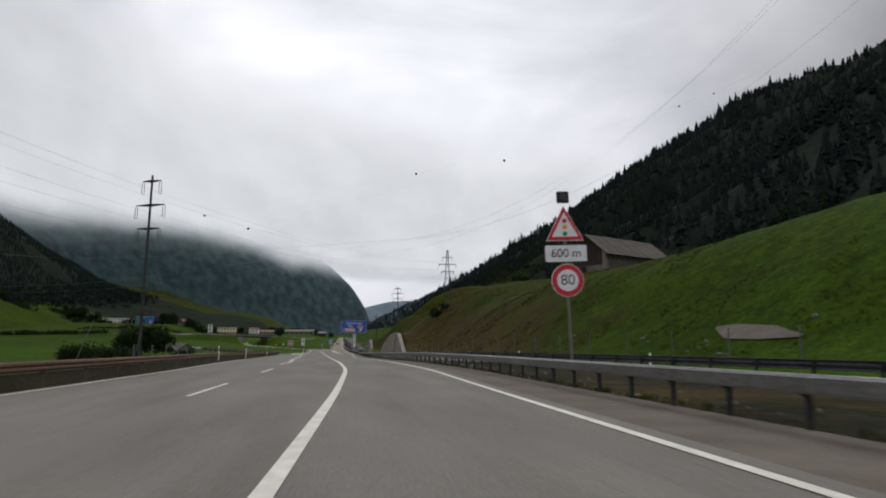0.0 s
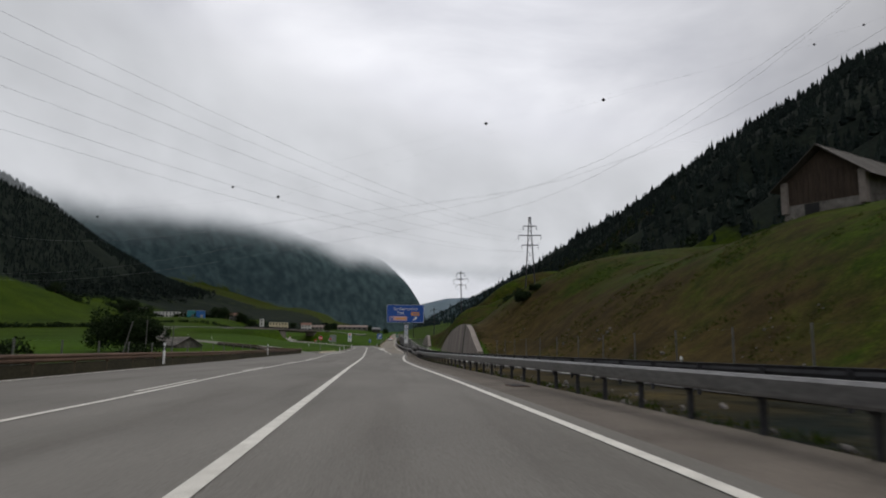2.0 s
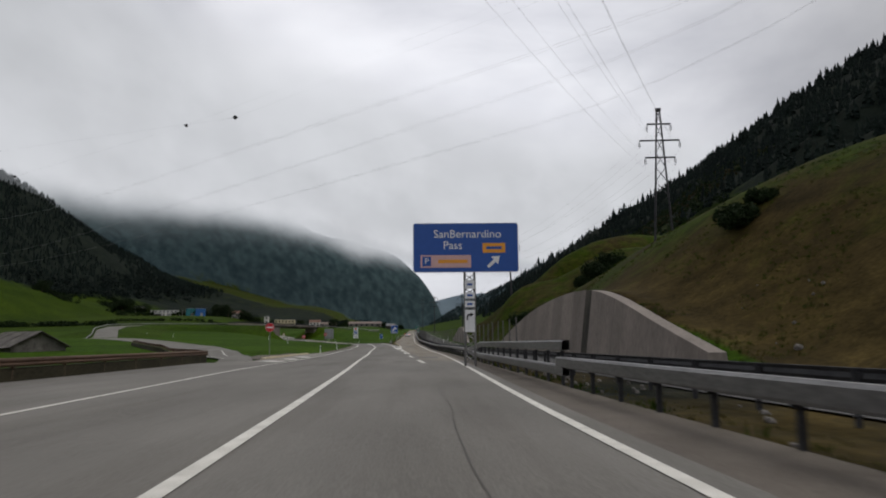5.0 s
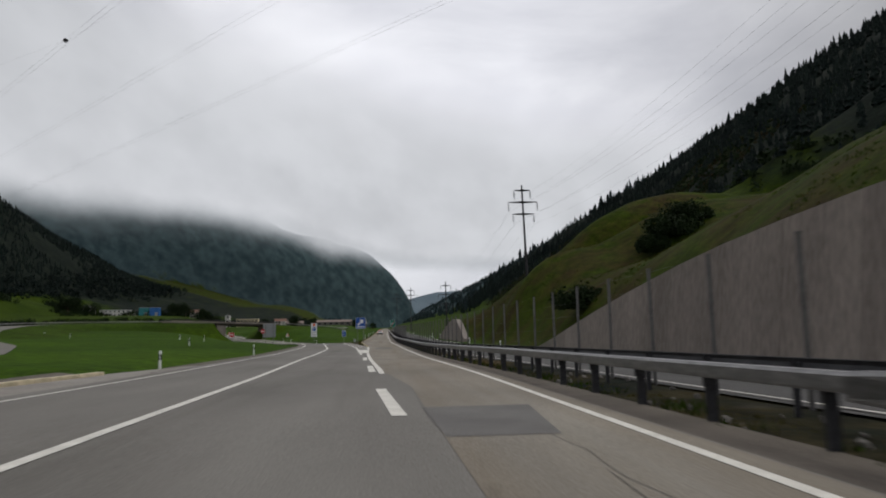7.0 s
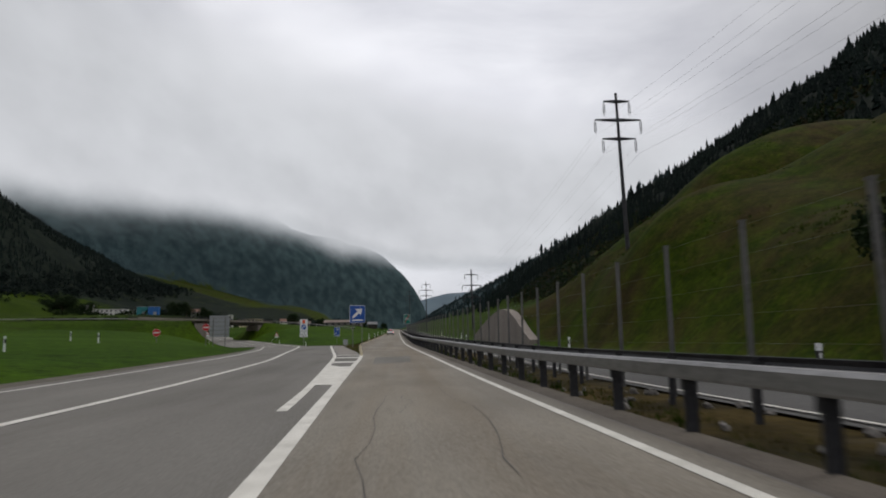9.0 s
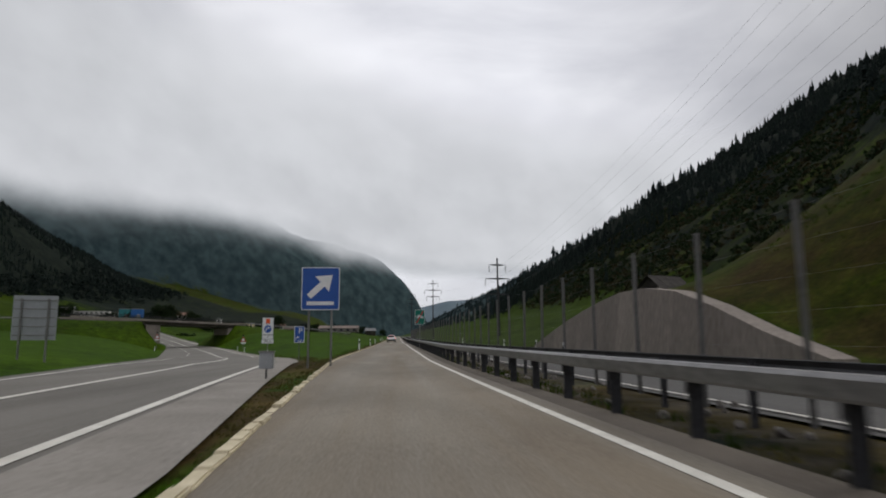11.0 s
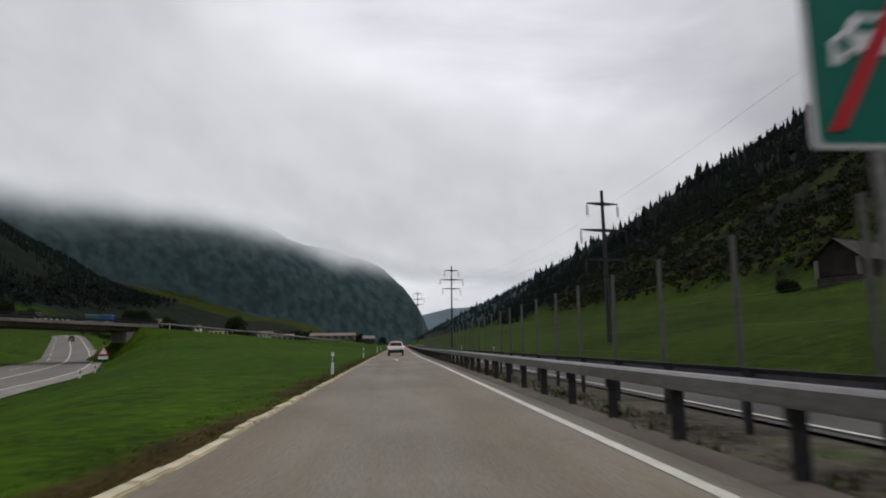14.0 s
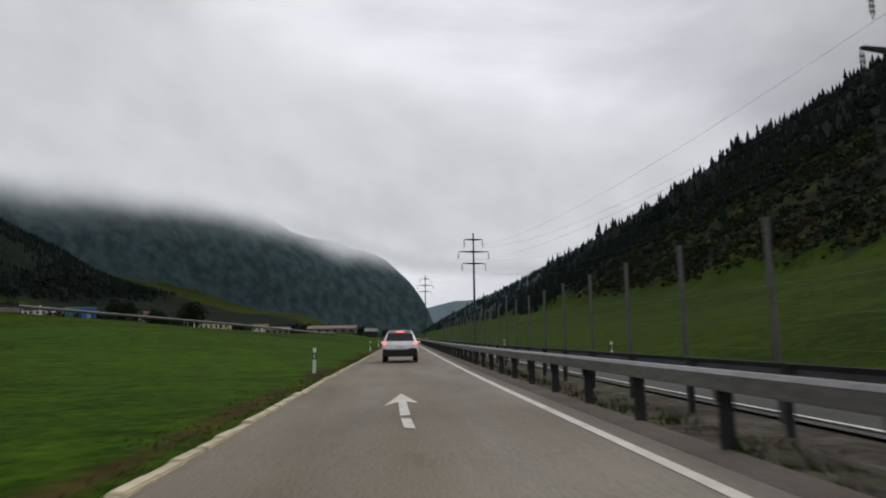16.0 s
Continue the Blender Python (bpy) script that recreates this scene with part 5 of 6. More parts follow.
hut = thing("hut", 70.6, 432, float(ground_z(70.6, 432)) - 1.5, -66, "dark timber field hut with pale corner posts", "hut")
hut.matrix_world = hut.matrix_world @ Matrix.Scale(1.14, 4)
# front gable in near black, the shade of an open gable put into colour
gable_wall(hut, 6.0, -4.5, -4.2, 1.2, 3.6, 5.9, SLATE_DARK, "gable_boarding")
gable_wall(hut, 6.0, 4.2, 4.5, -1, 3.6, 5.9, TIMBER)
part("plinth", box(bmesh.new(), 0, 0, 0.0, 6.0, 9.0, 2.2, 0.05), CONCRETE_DARK, hut)
for s in (-1, 1):
    part("side_wall", box(bmesh.new(), s * 2.8, 0, 2.3, 0.3, 8.8, 2.8, 0.02), TIMBER, hut)
    part("corner_pillar", box(bmesh.new(), s * 2.8, -4.6, 2.2, 0.5, 0.5, 2.4, 0.04), CONCRETE, hut, "pale corner pillar")
gable_roof(hut, 6.0, 9.0, 3.6, 6.0, 0.8, SLATE_DARK, 5)

zs_ = float(ground_z(-44, 214))
stone_hut = thing("stone_hut", -48.3, 214, zs_ - 1.65, -127, "small stone hut with a sagging slab roof in the meadow", "hut")
gable_wall(stone_hut, 6.4, -4.6, -4.2, -0.5, 2.3, 3.8, STONE)
gable_wall(stone_hut, 6.4, 4.2, 4.6, -0.5, 2.3, 3.8, STONE)
for s in (-1, 1):
    part("side_wall", box(bmesh.new(), s * 3.0, 0, 0.9, 0.4, 8.6, 2.8, 0.04), STONE, stone_hut)
part("doorway", box(bmesh.new(), 3.22, -1.0, 1.1, 0.06, 1.2, 1.9), BLACK, stone_hut, "dark doorway")
gable_roof(stone_hut, 6.4, 9.2, 2.3, 3.9, 0.5, SLATE_PALE, 7, n=9)


# ---- the overpass ----
bridge = thing("road_bridge", -54.5, 450.5, 0, 37, "grey concrete road bridge with a dark steel parapet", "bridge", kind="structure")
FALL = 0.028
fall_deg = math.degrees(math.atan(FALL))
part("deck", box(bmesh.new(), 0, 0, 5.55, 26, 9.5, 1.1, 0.08, ry=fall_deg), CONCRETE_DARK, bridge)
for s in (-1, 1):
    part("edge_beam", box(bmesh.new(), -8, s * 4.9, 6.05 + 8 * FALL, 44, 0.5, 0.55, 0.04, ry=fall_deg), CONCRETE, bridge)
    part("abutment", box(bmesh.new(), s * 10.8, 0, 2.0 - 0.3 * s, 3.6, 9.4, 6.0, 0.08), CONCRETE, bridge)
    rail = part("parapet_rail", box(bmesh.new(), -8, s * 4.9, 7.1 + 8 * FALL, 44, 0.1, 0.12, 0.02, ry=fall_deg), STEEL_DARK, bridge)
    for k in range(16):
        x = -29.5 + 2.85 * k
        part("baluster", box(bmesh.new(), x, s * 4.9, 6.65 - x * FALL, 0.1, 0.1, 0.9), STEEL_DARK, rail)
    part("side_rail", box(bmesh.new(), -8, s * 4.75, 6.7 + 8 * FALL, 44, 0.06, 0.3, 0.02, ry=fall_deg), STEEL_DARK, bridge)


def ramp(name, pts, half, label):
    """An earth bank that carries the bridge's road; pts: x, y, z of its crown."""
    out = []
    for i, (x, y, z) in enumerate(pts):
        x0, y0, _ = pts[max(i - 1, 0)]
        x1, y1, _ = pts[min(i + 1, len(pts) - 1)]
        d = Vector((x1 - x0, y1 - y0)).normalized()
        nrm = Vector((-d.y, d.x))
        row = []
        for off in (-half - 15, -half - 7, -half, half, half + 7, half + 15):
            qx, qy = x + nrm.x * off, y + nrm.y * off
            g = float(ground_z(qx, qy)) - 0.4
            u = min(1, max(0, (abs(off) - half) / 15))
            row.append((qx, qy, z * (1 - u) + g * u if u < 1 else g))
        out.append(row)
    a = np.array(out)
    ob = from_grid(name, a[:, :, 0], a[:, :, 1], a[:, :, 2], bpy.data.materials["meadow_and_slopes"])
    lay = ob.data.color_attributes.new("cover", "FLOAT_COLOR", "POINT")
    lay.data.foreach_set("color", [0.3, 0.0, 0.0, 0.0] * len(ob.data.vertices))
    thin_grass = ob.data.color_attributes.new("hill_grass", "FLOAT_COLOR", "POINT")
    thin_grass.data.foreach_set("color", [0.5] * (4 * len(ob.data.vertices)))
    return tagged(ob, label, "embankment", kind="structure")


EAST = [(-49.5, 454.2, -0.6), (-45.6, 457.2, 5.6), (-40, 461.5, 5.1), (-33, 467.5, 4.45), (-27, 479, 4.0), (-23, 500, 3.8), (-22, 540, 4.2), (-24, 600, 5.4)]
WEST = [(-61.0, 446.4, -0.6), (-64.6, 444.3, 6.1), (-80, 440, 6.4), (-107, 436, 6.5), (-116, 424, 6.1), (-115, 400, 5.2), (-104, 366, 3.4), (-94, 342, 1.0), (-90, 328, -0.8)]
ramp("embankment_east", EAST, 4.6, "grassy bank that carries the bridge road")
ramp("embankment_west", WEST, 4.6, "grassy bank that carries the bridge road")
for name, pts in (("ramp_road", [(x, y, z + 0.04) for x, y, z in EAST[1:]]), ("ramp_road", [(x, y, z + 0.04) for x, y, z in WEST[1:]])):
    a = np.array(pts)
    d = np.gradient(a[:, :2], axis=0)
    d = d / np.linalg.norm(d, axis=1)[:, None]
    nrm = np.stack([-d[:, 1], d[:, 0]], 1)
    xs = np.stack([a[:, 0] + nrm[:, 0] * o for o in (-3.4, 3.4)], 1)
    ys = np.stack([a[:, 1] + nrm[:, 1] * o for o in (-3.4, 3.4)], 1)
    zs = np.stack([a[:, 2]] * 2, 1) + 0.05
    tagged(from_grid(name, xs, ys, zs, ASPHALT), "asphalt road on the bank beside the bridge", "road", kind="structure")
    top = tagged(new("ramp_barrier"), "steel crash barrier along the bank road", "crash barrier", "crash barriers along the road")
    top.matrix_world = pose(*pts[0])
    for i in range(len(pts) - 1):
        p_, q_ = Vector((*(a[i, :2] - nrm[i] * 4.0), a[i, 2] + 0.75)), Vector((*(a[i + 1, :2] - nrm[i + 1] * 4.0), a[i + 1, 2] + 0.75))
        bm = rod(bmesh.new(), p_, q_, 0.16, n=6)
        part("beam", bm, STEEL, top).matrix_parent_inverse = top.matrix_world.inverted()
        for k in range(8):
            c = p_.lerp(q_, (k + 0.5) / 8)
            part("post", rod(bmesh.new(), c - Vector((0, 0, 1.2)), c, 0.07, n=5), STEEL_DARK, top).matrix_parent_inverse = top.matrix_world.inverted()


# ---- buildings in the valley ----
def house(name, x, y, w, l, h, ridge, rz, wall_m, roof_m, label, floors=2, cols=4, flat=False, group="houses in the valley"):
    z = float(ground_z(x, y))
    g = thing(name, x, y, z - 0.3, rz, label, "house", group)
    part("wall", box(bmesh.new(), 0, 0, h / 2, w, l, h, 0.04), wall_m, g)
    if flat:
        part("roof", box(bmesh.new(), 0, 0, h + 0.2, w + 0.6, l + 0.6, 0.4, 0.05), roof_m, g)
    else:
        bm = bmesh.new()
        poly(bm, [(-w / 2 - 0.6, h - 0.1), (w / 2 + 0.6, h - 0.1), (0, h + ridge)], -l / 2 - 0.6, l / 2 + 0.6)
        bmesh.ops.rotate(bm, verts=bm.verts, cent=(0, 0, 0), matrix=Matrix.Rotation(math.pi / 2 if w > l else 0, 3, "Z"))
        if w > l:
            bmesh.ops.scale(bm, vec=((w + 1.2) / (l + 1.2), (l + 1.2) / (w + 1.2), 1), verts=bm.verts)
        part("roof", bm, roof_m, g)
    me = piece_mesh("window", w / cols * 0.42, 0.12, h / floors * 0.45, GLASS_DARK, 0.0)
    for f in range(floors):
        for c in range(cols):
            ob = new("window", me)
            ob.parent, ob.matrix_basis = g, pose(-w / 2 + w / cols * (c + 0.5), -l / 2 - 0.03, h / floors * (f + 0.55))
    part("door", box(bmesh.new(), w / 2 - 1.4, -l / 2 - 0.05, 1.1, 1.1, 0.12, 2.1), TIMBER, g)
    return g


ROOF_BROWN = mat("brown_roof", (0.13, 0.10, 0.085), (0.24, 0.19, 0.165), 0.6, 0.85, 20.0)
house("works_building", -284, 930, 30, 14, 7.0, 1.6, 6, PLASTER, ROOF_GREY, "low white works building with a grey flat roof", 2, 7, True)
house("works_building", -262, 938, 16, 12, 6.0, 1.4, 6, CONCRETE_PALE, ROOF_GREY, "pale concrete works shed beside the yard", 1, 4, True)
house("yellow_building", -146, 935, 23, 12, 9.0, 2.0, 4, PLASTER_YELLOW, ROOF_GREY, "pale yellow two-storey building with a flat roof", 2, 6, True)
house("church_tower", -166.5, 930, 5.0, 5.0, 13.0, 1.4, 4, PLASTER, ROOF_GREY, "white square tower with a pointed roof", 3, 1)
house("long_barn", -49, 900, 36, 12, 3.8, 2.4, -4, STONE, ROOF_BROWN, "long low grey farm shed with a brownish roof", 1, 6)
house("long_barn", -92, 912, 18, 10, 3.6, 2.2, 4, CONCRETE, ROOF_BROWN, "short grey farm shed with a brownish roof", 1, 4)
house("house", -20, 905, 9, 8, 4.6, 2.6, 10, CONCRETE_DARK, ROOF_GREY, "grey stone house with a steep roof", 2, 3)
house("house", -112, 945, 12, 9, 6, 3, 0, PLASTER, ROOF_RED, "white house with a reddish roof", 2, 3)
house("house", -205, 950, 14, 10, 6.5, 3, 12, PLASTER, ROOF_RED, "white village house with a tiled roof", 2, 3)
house("house", -345, 1010, 13, 10, 6, 3.4, 12, PLASTER, ROOF_GREY, "white chalet at the foot of the far slope", 2, 3)
for k, m in enumerate((plain("blue_container", (0.02, 0.12, 0.36), 0.5), plain("teal_container", (0.03, 0.2, 0.22), 0.5))):
    c = thing("site_shed", -243 - 11 * k, 928, float(ground_z(-243 - 11 * k, 928)) - 0.3, 6, ("blue" if k == 0 else "teal") + " steel site shed on the yard", "shed", "site sheds on the yard")
    part("shell", box(bmesh.new(), 0, 0, 4.6, 10, 8, 9.2, 0.08), m, c)
    part("door", box(bmesh.new(), 2.0, -4.05, 2.2, 3.0, 0.1, 4.0), GREY_BACK, c)
    part("roof_edge", box(bmesh.new(), 0, 0, 9.3, 10.4, 8.4, 0.4, 0.05), GREY_BACK, c)


# ---- trees and bushes ----
def leafy(name, x, y, w, h, label, category, seed, material=LEAVES, trunk=True, lean=1.0):
    """Trunk, limbs and a crown of many small leaf clumps."""
    rnd = random.Random(seed)
    g = thing(name, x, y, float(ground_z(x, y)), 0, label, category)
    if trunk:
        bm = rod(bmesh.new(), (0, 0, -0.3), (0, 0, h * 0.5), w * 0.035 + 0.06, w * 0.02, n=8)
        for k in range(6):
            a = k * 1.1 + rnd.random()
            rod(bm, (0, 0, h * (0.2 + 0.05 * k)), (math.cos(a) * w * 0.32, math.sin(a) * w * 0.32, h * (0.5 + 0.06 * k)), w * 0.012 + 0.03, 0.02, n=5)
        part("trunk", bm, BARK, g)
    verts, faces = [], []
    lobes = [(rnd.uniform(-0.34, 0.34) * w, rnd.uniform(-0.34, 0.34) * w, h * rnd.uniform(0.25, 0.78), w * rnd.uniform(0.14, 0.26)) for _ in range(14)]
    count = int(3200 + 260 * w)
    for _ in range(count):
        lx, ly, lz, lr = rnd.choice(lobes)
        v = Vector((rnd.gauss(0, 1), rnd.gauss(0, 1), rnd.gauss(0, 0.8))).normalized() * lr * rnd.uniform(0.6, 1.15)
        c = Vector((lx, ly, max(lz, 0.12 * h))) + v
        if c.z < 0.05:
            continue
        s = (0.032 * w + 0.12) * rnd.uniform(0.5, 1.1) * 0.6
        a, b = Vector((rnd.gauss(0, 1), rnd.gauss(0, 1), rnd.gauss(0, 1))).normalized(), Vector((rnd.gauss(0, 1), rnd.gauss(0, 1), rnd.gauss(0, 1))).normalized()
        i = len(verts)
        verts += [tuple(c + a * s), tuple(c + b * s), tuple(c - a * s * 0.8), tuple(c - b * s * 0.8)]
        faces += [(i, i + 1, i + 2, i + 3)]
    me = bpy.data.meshes.new("crown")
    me.from_pydata(verts, [], faces)
    me.materials.append(material)
    crown = new("crown", me)
    crown.parent = g
    return g


for k, (x, y, w, h) in enumerate(((-50.5, 190, 11, 9.0), (-47, 193, 6, 6.0), (-55, 194, 9, 7.5))):
    leafy("shrub", x, y, w, h, "big dark green shrub in the low meadow", "shrub", 10 + k, trunk=False)
for k, (x, y, w, h) in enumerate(((-36, 120, 7, 2.6), (-44, 128, 9, 3.0), (-30, 140, 5, 2.4))):
    leafy("bush", x, y, w, h, "low round bush beyond the rusty barrier", "bush", 20 + k, trunk=False)
for k, (x, y, w, h) in enumerate(((40, 262, 8, 2.9), (36.8, 260.5, 5.5, 2.0), (43.5, 264.5, 6.5, 2.3), (20.9, 241.5, 5.6, 2.0), (25.5, 175, 3.6, 1.9), (28, 176, 2.2, 1.2), (62, 436, 4, 1.6))):
    leafy("bush", x, y, w, h, "dark spreading bush on the grassy slope", "bush", 30 + k, trunk=False)
for k, (x, y, w, h) in enumerate(((-44, 528, 6.5, 8.0), (-330, 920, 24, 18), (-318, 948, 18, 16), (-228, 945, 18, 16), (-214, 940, 17, 17), (-196, 944, 18, 15), (-183, 946, 14, 14), (-258, 950, 14, 11), (-128, 940, 11, 9), (-8, 885, 7, 7), (-29, 915, 8, 8), (-72, 920, 9, 7), (-400, 880, 18, 14), (-370, 1000, 18, 14))):
    leafy("tree", x, y, w, h, "dark green broad-leaved tree by the village", "tree", 50 + k)


def conifers(name, spots, label, material=FOREST, tiers=9, sides=7):
    """Many conifers in one mesh: tiers of ragged drooping skirts."""
    rnd = np.random.RandomState(5)
    verts, faces = [], []
    base = 0
    for x, y, z, h in spots:
        r0, turn = h * rnd.uniform(0.15, 0.24), rnd.rand() * 6
        lean = rnd.normal(0, 0.02, 2)
        for t in range(tiers):
            u = t / tiers
            zb, zt = z + h * (0.05 + 0.86 * u), z + h * min(1.0, 0.05 + 0.86 * u + (1.7 + rnd.rand()) / tiers * 0.86)
            r = r0 * (1 - u) ** 0.8 + 0.15
            for k in range(sides):
                a = turn + t * 0.7 + 2 * math.pi * k / sides
                rr = r * (0.35 + 1.0 * rnd.rand())
                verts.append((x + lean[0] * (zb - z) + rr * math.cos(a), y + lean[1] * (zb - z) + rr * math.sin(a), zb - 0.07 * h * rnd.rand()))
            verts.append((x + lean[0] * (zt - z), y + lean[1] * (zt - z), zt))
            for k in range(sides):
                faces.append((base + k, base + (k + 1) % sides, base + sides))
            base += sides + 1
    me = bpy.data.meshes.new(name)
    me.from_pydata(verts, [], faces)
    me.materials.append(material)
    return tagged(new(name, me), label, "forest", kind="stuff")


rs = np.random.RandomState(11)


def scatter(n, y0, y1, d0, d1, power=1.0, hmin=9, hmax=19, hole=0.0):
    ys = rs.uniform(y0, y1, n)
    ds = d0 + (d1 - d0) * rs.rand(n) ** power
    xs = X_FOOT(ys) + ds
    keep = nz(xs, ys, 38, 8.0) > hole
    scrubby = (ys > 385) & (ys < 680) & (ds > 50) & (ds < np.interp(ys, [385, 480, 600, 680], [105, 140, 125, 75]) + 18 * nz(xs, ys, 17, 2.0))
    keep &= ~scrubby | (rs.rand(n) < 0.012)
    xs, ys = xs[keep], ys[keep]
    return list(zip(xs, ys, ground_z(xs, ys) - 0.5, rs.uniform(hmin, hmax, len(xs)) * (0.85 + 0.35 * nz(xs, ys, 24, 3.0)) * rs.choice([0.55, 0.75, 0.95, 1.5], len(xs), p=[0.28, 0.38, 0.32, 0.02])))


conifers("forest_near", scatter(10500, -60, 760, 68, 320, 1.0, 5, 10.5, -0.85) + scatter(1400, 420, 900, 58, 110, 1.0, 6, 12, -0.2), "dense dark conifer forest on the steep slope")
conifers("forest_edge", scatter(360, 330, 900, 52, 80, 0.8, 4, 9, 0.15), "scattered young conifers at the forest edge")
conifers("forest_ridge", scatter(1300, -60, 900, 285, 318, 1.0, 4.5, 8.5, -0.45), "conifers standing along the ridge")
conifers("forest_far", scatter(4600, 760, 2600, 55, 320, 1.0, 6, 12, -0.7) + scatter(900, 900, 2600, 285, 320, 1.0, 5, 9, -1), "far dark conifer forest on the valley side", FOREST_HAZED, tiers=4, sides=5)
xs, ys = rs.uniform(-860, -415, 9000), rs.uniform(700, 1750, 9000)
keep = nz(xs, ys, 90, 9.0) + np.interp(-xs, [418, 450], [-0.8, 0.75]) > 0.0
xs, ys = xs[keep], ys[keep]
conifers("forest_west", list(zip(xs, ys, ground_z(xs, ys) - 0.5, rs.uniform(6, 11, len(xs)))), "dark conifer groves on the far meadows", FOREST, tiers=4, sides=5)


def thicket(name, spots, label, material=LEAVES, leaves=60):
    """Many low bushes in one mesh, each a heap of small leaf clumps."""
    rnd = np.random.RandomState(17)
    verts, faces = [], []
    for x, y, z, w, h in spots:
        lobes = rnd.normal(0, 0.24, (5, 2)) * w
        for _ in range(leaves):
            lx, ly = lobes[rnd.randint(5)]
            v = rnd.normal(0, 1, 3)
            v = v / np.linalg.norm(v) * w * 0.26 * rnd.uniform(0.5, 1.1)
            c = np.array([x + lx + v[0], y + ly + v[1], z + max(h * rnd.uniform(0.05, 0.9) + 0.5 * v[2], 0.02)])
            a, b = rnd.normal(0, 1, (2, 3)) * (0.05 * w + 0.05)
            i = len(verts)
            verts += [tuple(c + a), tuple(c + b), tuple(c - a), tuple(c - b)]
            faces.append((i, i + 1, i + 2, i + 3))
    me = bpy.data.meshes.new(name)
    me.from_pydata(verts, [], faces)
    me.materials.append(material)
    return tagged(new(name, me), label, "bushes", kind="stuff")


def bushes_on(n, y0, y1, d0, d1, wmin, wmax, hole=-0.55):
    ys = rs.uniform(y0, y1, n)
    xs = X_BANK(ys) + rs.uniform(d0, d1, n)
    keep = nz(xs, ys, 9, 6.0) + 0.5 * nz(xs, ys, 31, 3.0) > hole
    xs, ys = xs[keep], ys[keep]
    w = rs.uniform(wmin, wmax, len(xs))
    return list(zip(xs, ys, ground_z(xs, ys) - 0.1, w, w * rs.uniform(0.4, 0.8, len(xs))))


SCRUB = mat("brown_scrub", (0.016, 0.015, 0.006), (0.048, 0.042, 0.018), 0.25, 0.95, 20.0, spec=0.1)
thicket("scrub", bushes_on(3200, 385, 690, 64, 150, 0.8, 3.0), "dark green bushes scattered over the scrubby slope")
thicket("dry_scrub", bushes_on(2600, 385, 690, 62, 145, 0.7, 2.2), "brownish heather and scrub on the steep slope", SCRUB)
thicket("edge_scrub", bushes_on(700, 20, 390, 58, 80, 1.5, 4.5, 0.2), "dark bushes along the forest edge")


def hedge(a, b, n, w, h, spread):
    u = rs.rand(n)
    xs, ys = a[0] + (b[0] - a[0]) * u + rs.normal(0, spread, n), a[1] + (b[1] - a[1]) * u + rs.normal(0, spread, n)
    return list(zip(xs, ys, ground_z(xs, ys) - 0.2, w * rs.uniform(0.6, 1.3, n), h * rs.uniform(0.5, 1.3, n)))


thicket("meadow_hedges", hedge((-240, 470), (-160, 500), 90, 5, 2.6, 2) + hedge((-420, 930), (-366, 866), 70, 8, 5, 5) + hedge((-395, 1010), (-345, 960), 40, 9, 5, 8) + hedge((-250, 700), (-130, 740), 60, 5, 2.2, 4) + hedge((-330, 905), (-175, 960), 60, 9, 6, 8) + hedge((-120, 960), (0, 900), 40, 7, 3, 10), "dark hedges and bushes across the far meadow")
thicket("grove_edge", hedge((-425, 900), (-440, 1250), 150, 12, 9, 14) + hedge((-440, 1250), (-455, 1650), 140, 14, 10, 16) + hedge((-300, 1000), (-60, 1000), 70, 12, 8, 14), "dark trees along the foot of the far slope", FOREST)

# ---- tufts of grass on the verges ----
def tufts(name, spots, label, material, hmin, hmax, blades=7):
    rnd = np.random.RandomState(9)
    verts, faces = [], []
    for x, y, z in spots:
        hh = rnd.uniform(hmin, hmax)
        for _ in range(blades):
            a, o = rnd.rand() * 6.3, rnd.normal(0, 0.10, 2)
            w, t = 0.014 + 0.012 * rnd.rand(), rnd.normal(0, 0.35 * hh, 2)
            i = len(verts)
            h = hh * rnd.uniform(0.6, 1.1)
            verts += [(x + o[0] - w * math.cos(a), y + o[1] - w * math.sin(a), z - 0.03), (x + o[0] + w * math.cos(a), y + o[1] + w * math.sin(a), z - 0.03), (x + o[0] + t[0], y + o[1] + t[1], z + h)]
            faces.append((i, i + 1, i + 2))
    me = bpy.data.meshes.new(name)
    me.from_pydata(verts, [], faces)
    me.materials.append(material)
    return tagged(new(name, me), label, "grass", kind="stuff")


def verge(n, y0, y1, f, a, b):
    ys = rs.uniform(y0, y1, n)
    xs = f(ys) + rs.uniform(a, b, n)
    return list(zip(xs, ys, np.where(xs > 2, np.maximum(ground_z(xs, ys), ROAD_Z(ys) - 0.08), ground_z(xs, ys))))


tufts("verge_grass", verge(1300, 264, 440, X_SLIPL, -1.6, -0.16), "short green grass along the slip road", GRASS_BLADE, 0.02, 0.05)
tufts("dry_verge_grass", verge(1000, 262, 440, X_SLIPL, -0.7, -0.14) + verge(3500, 0, 440, X_RAIL, 0.15, 1.3) + verge(700, 295, 370, X_MAINR, 2.1, 4.0), "dry straw-coloured grass on the verges", STRAW, 0.03, 0.10)
tufts("rail_weeds", verge(700, 0, 430, X_RAIL, 0.1, 0.9), "tall green weeds under the crash barrier", GRASS_BLADE, 0.08, 0.24, 12)

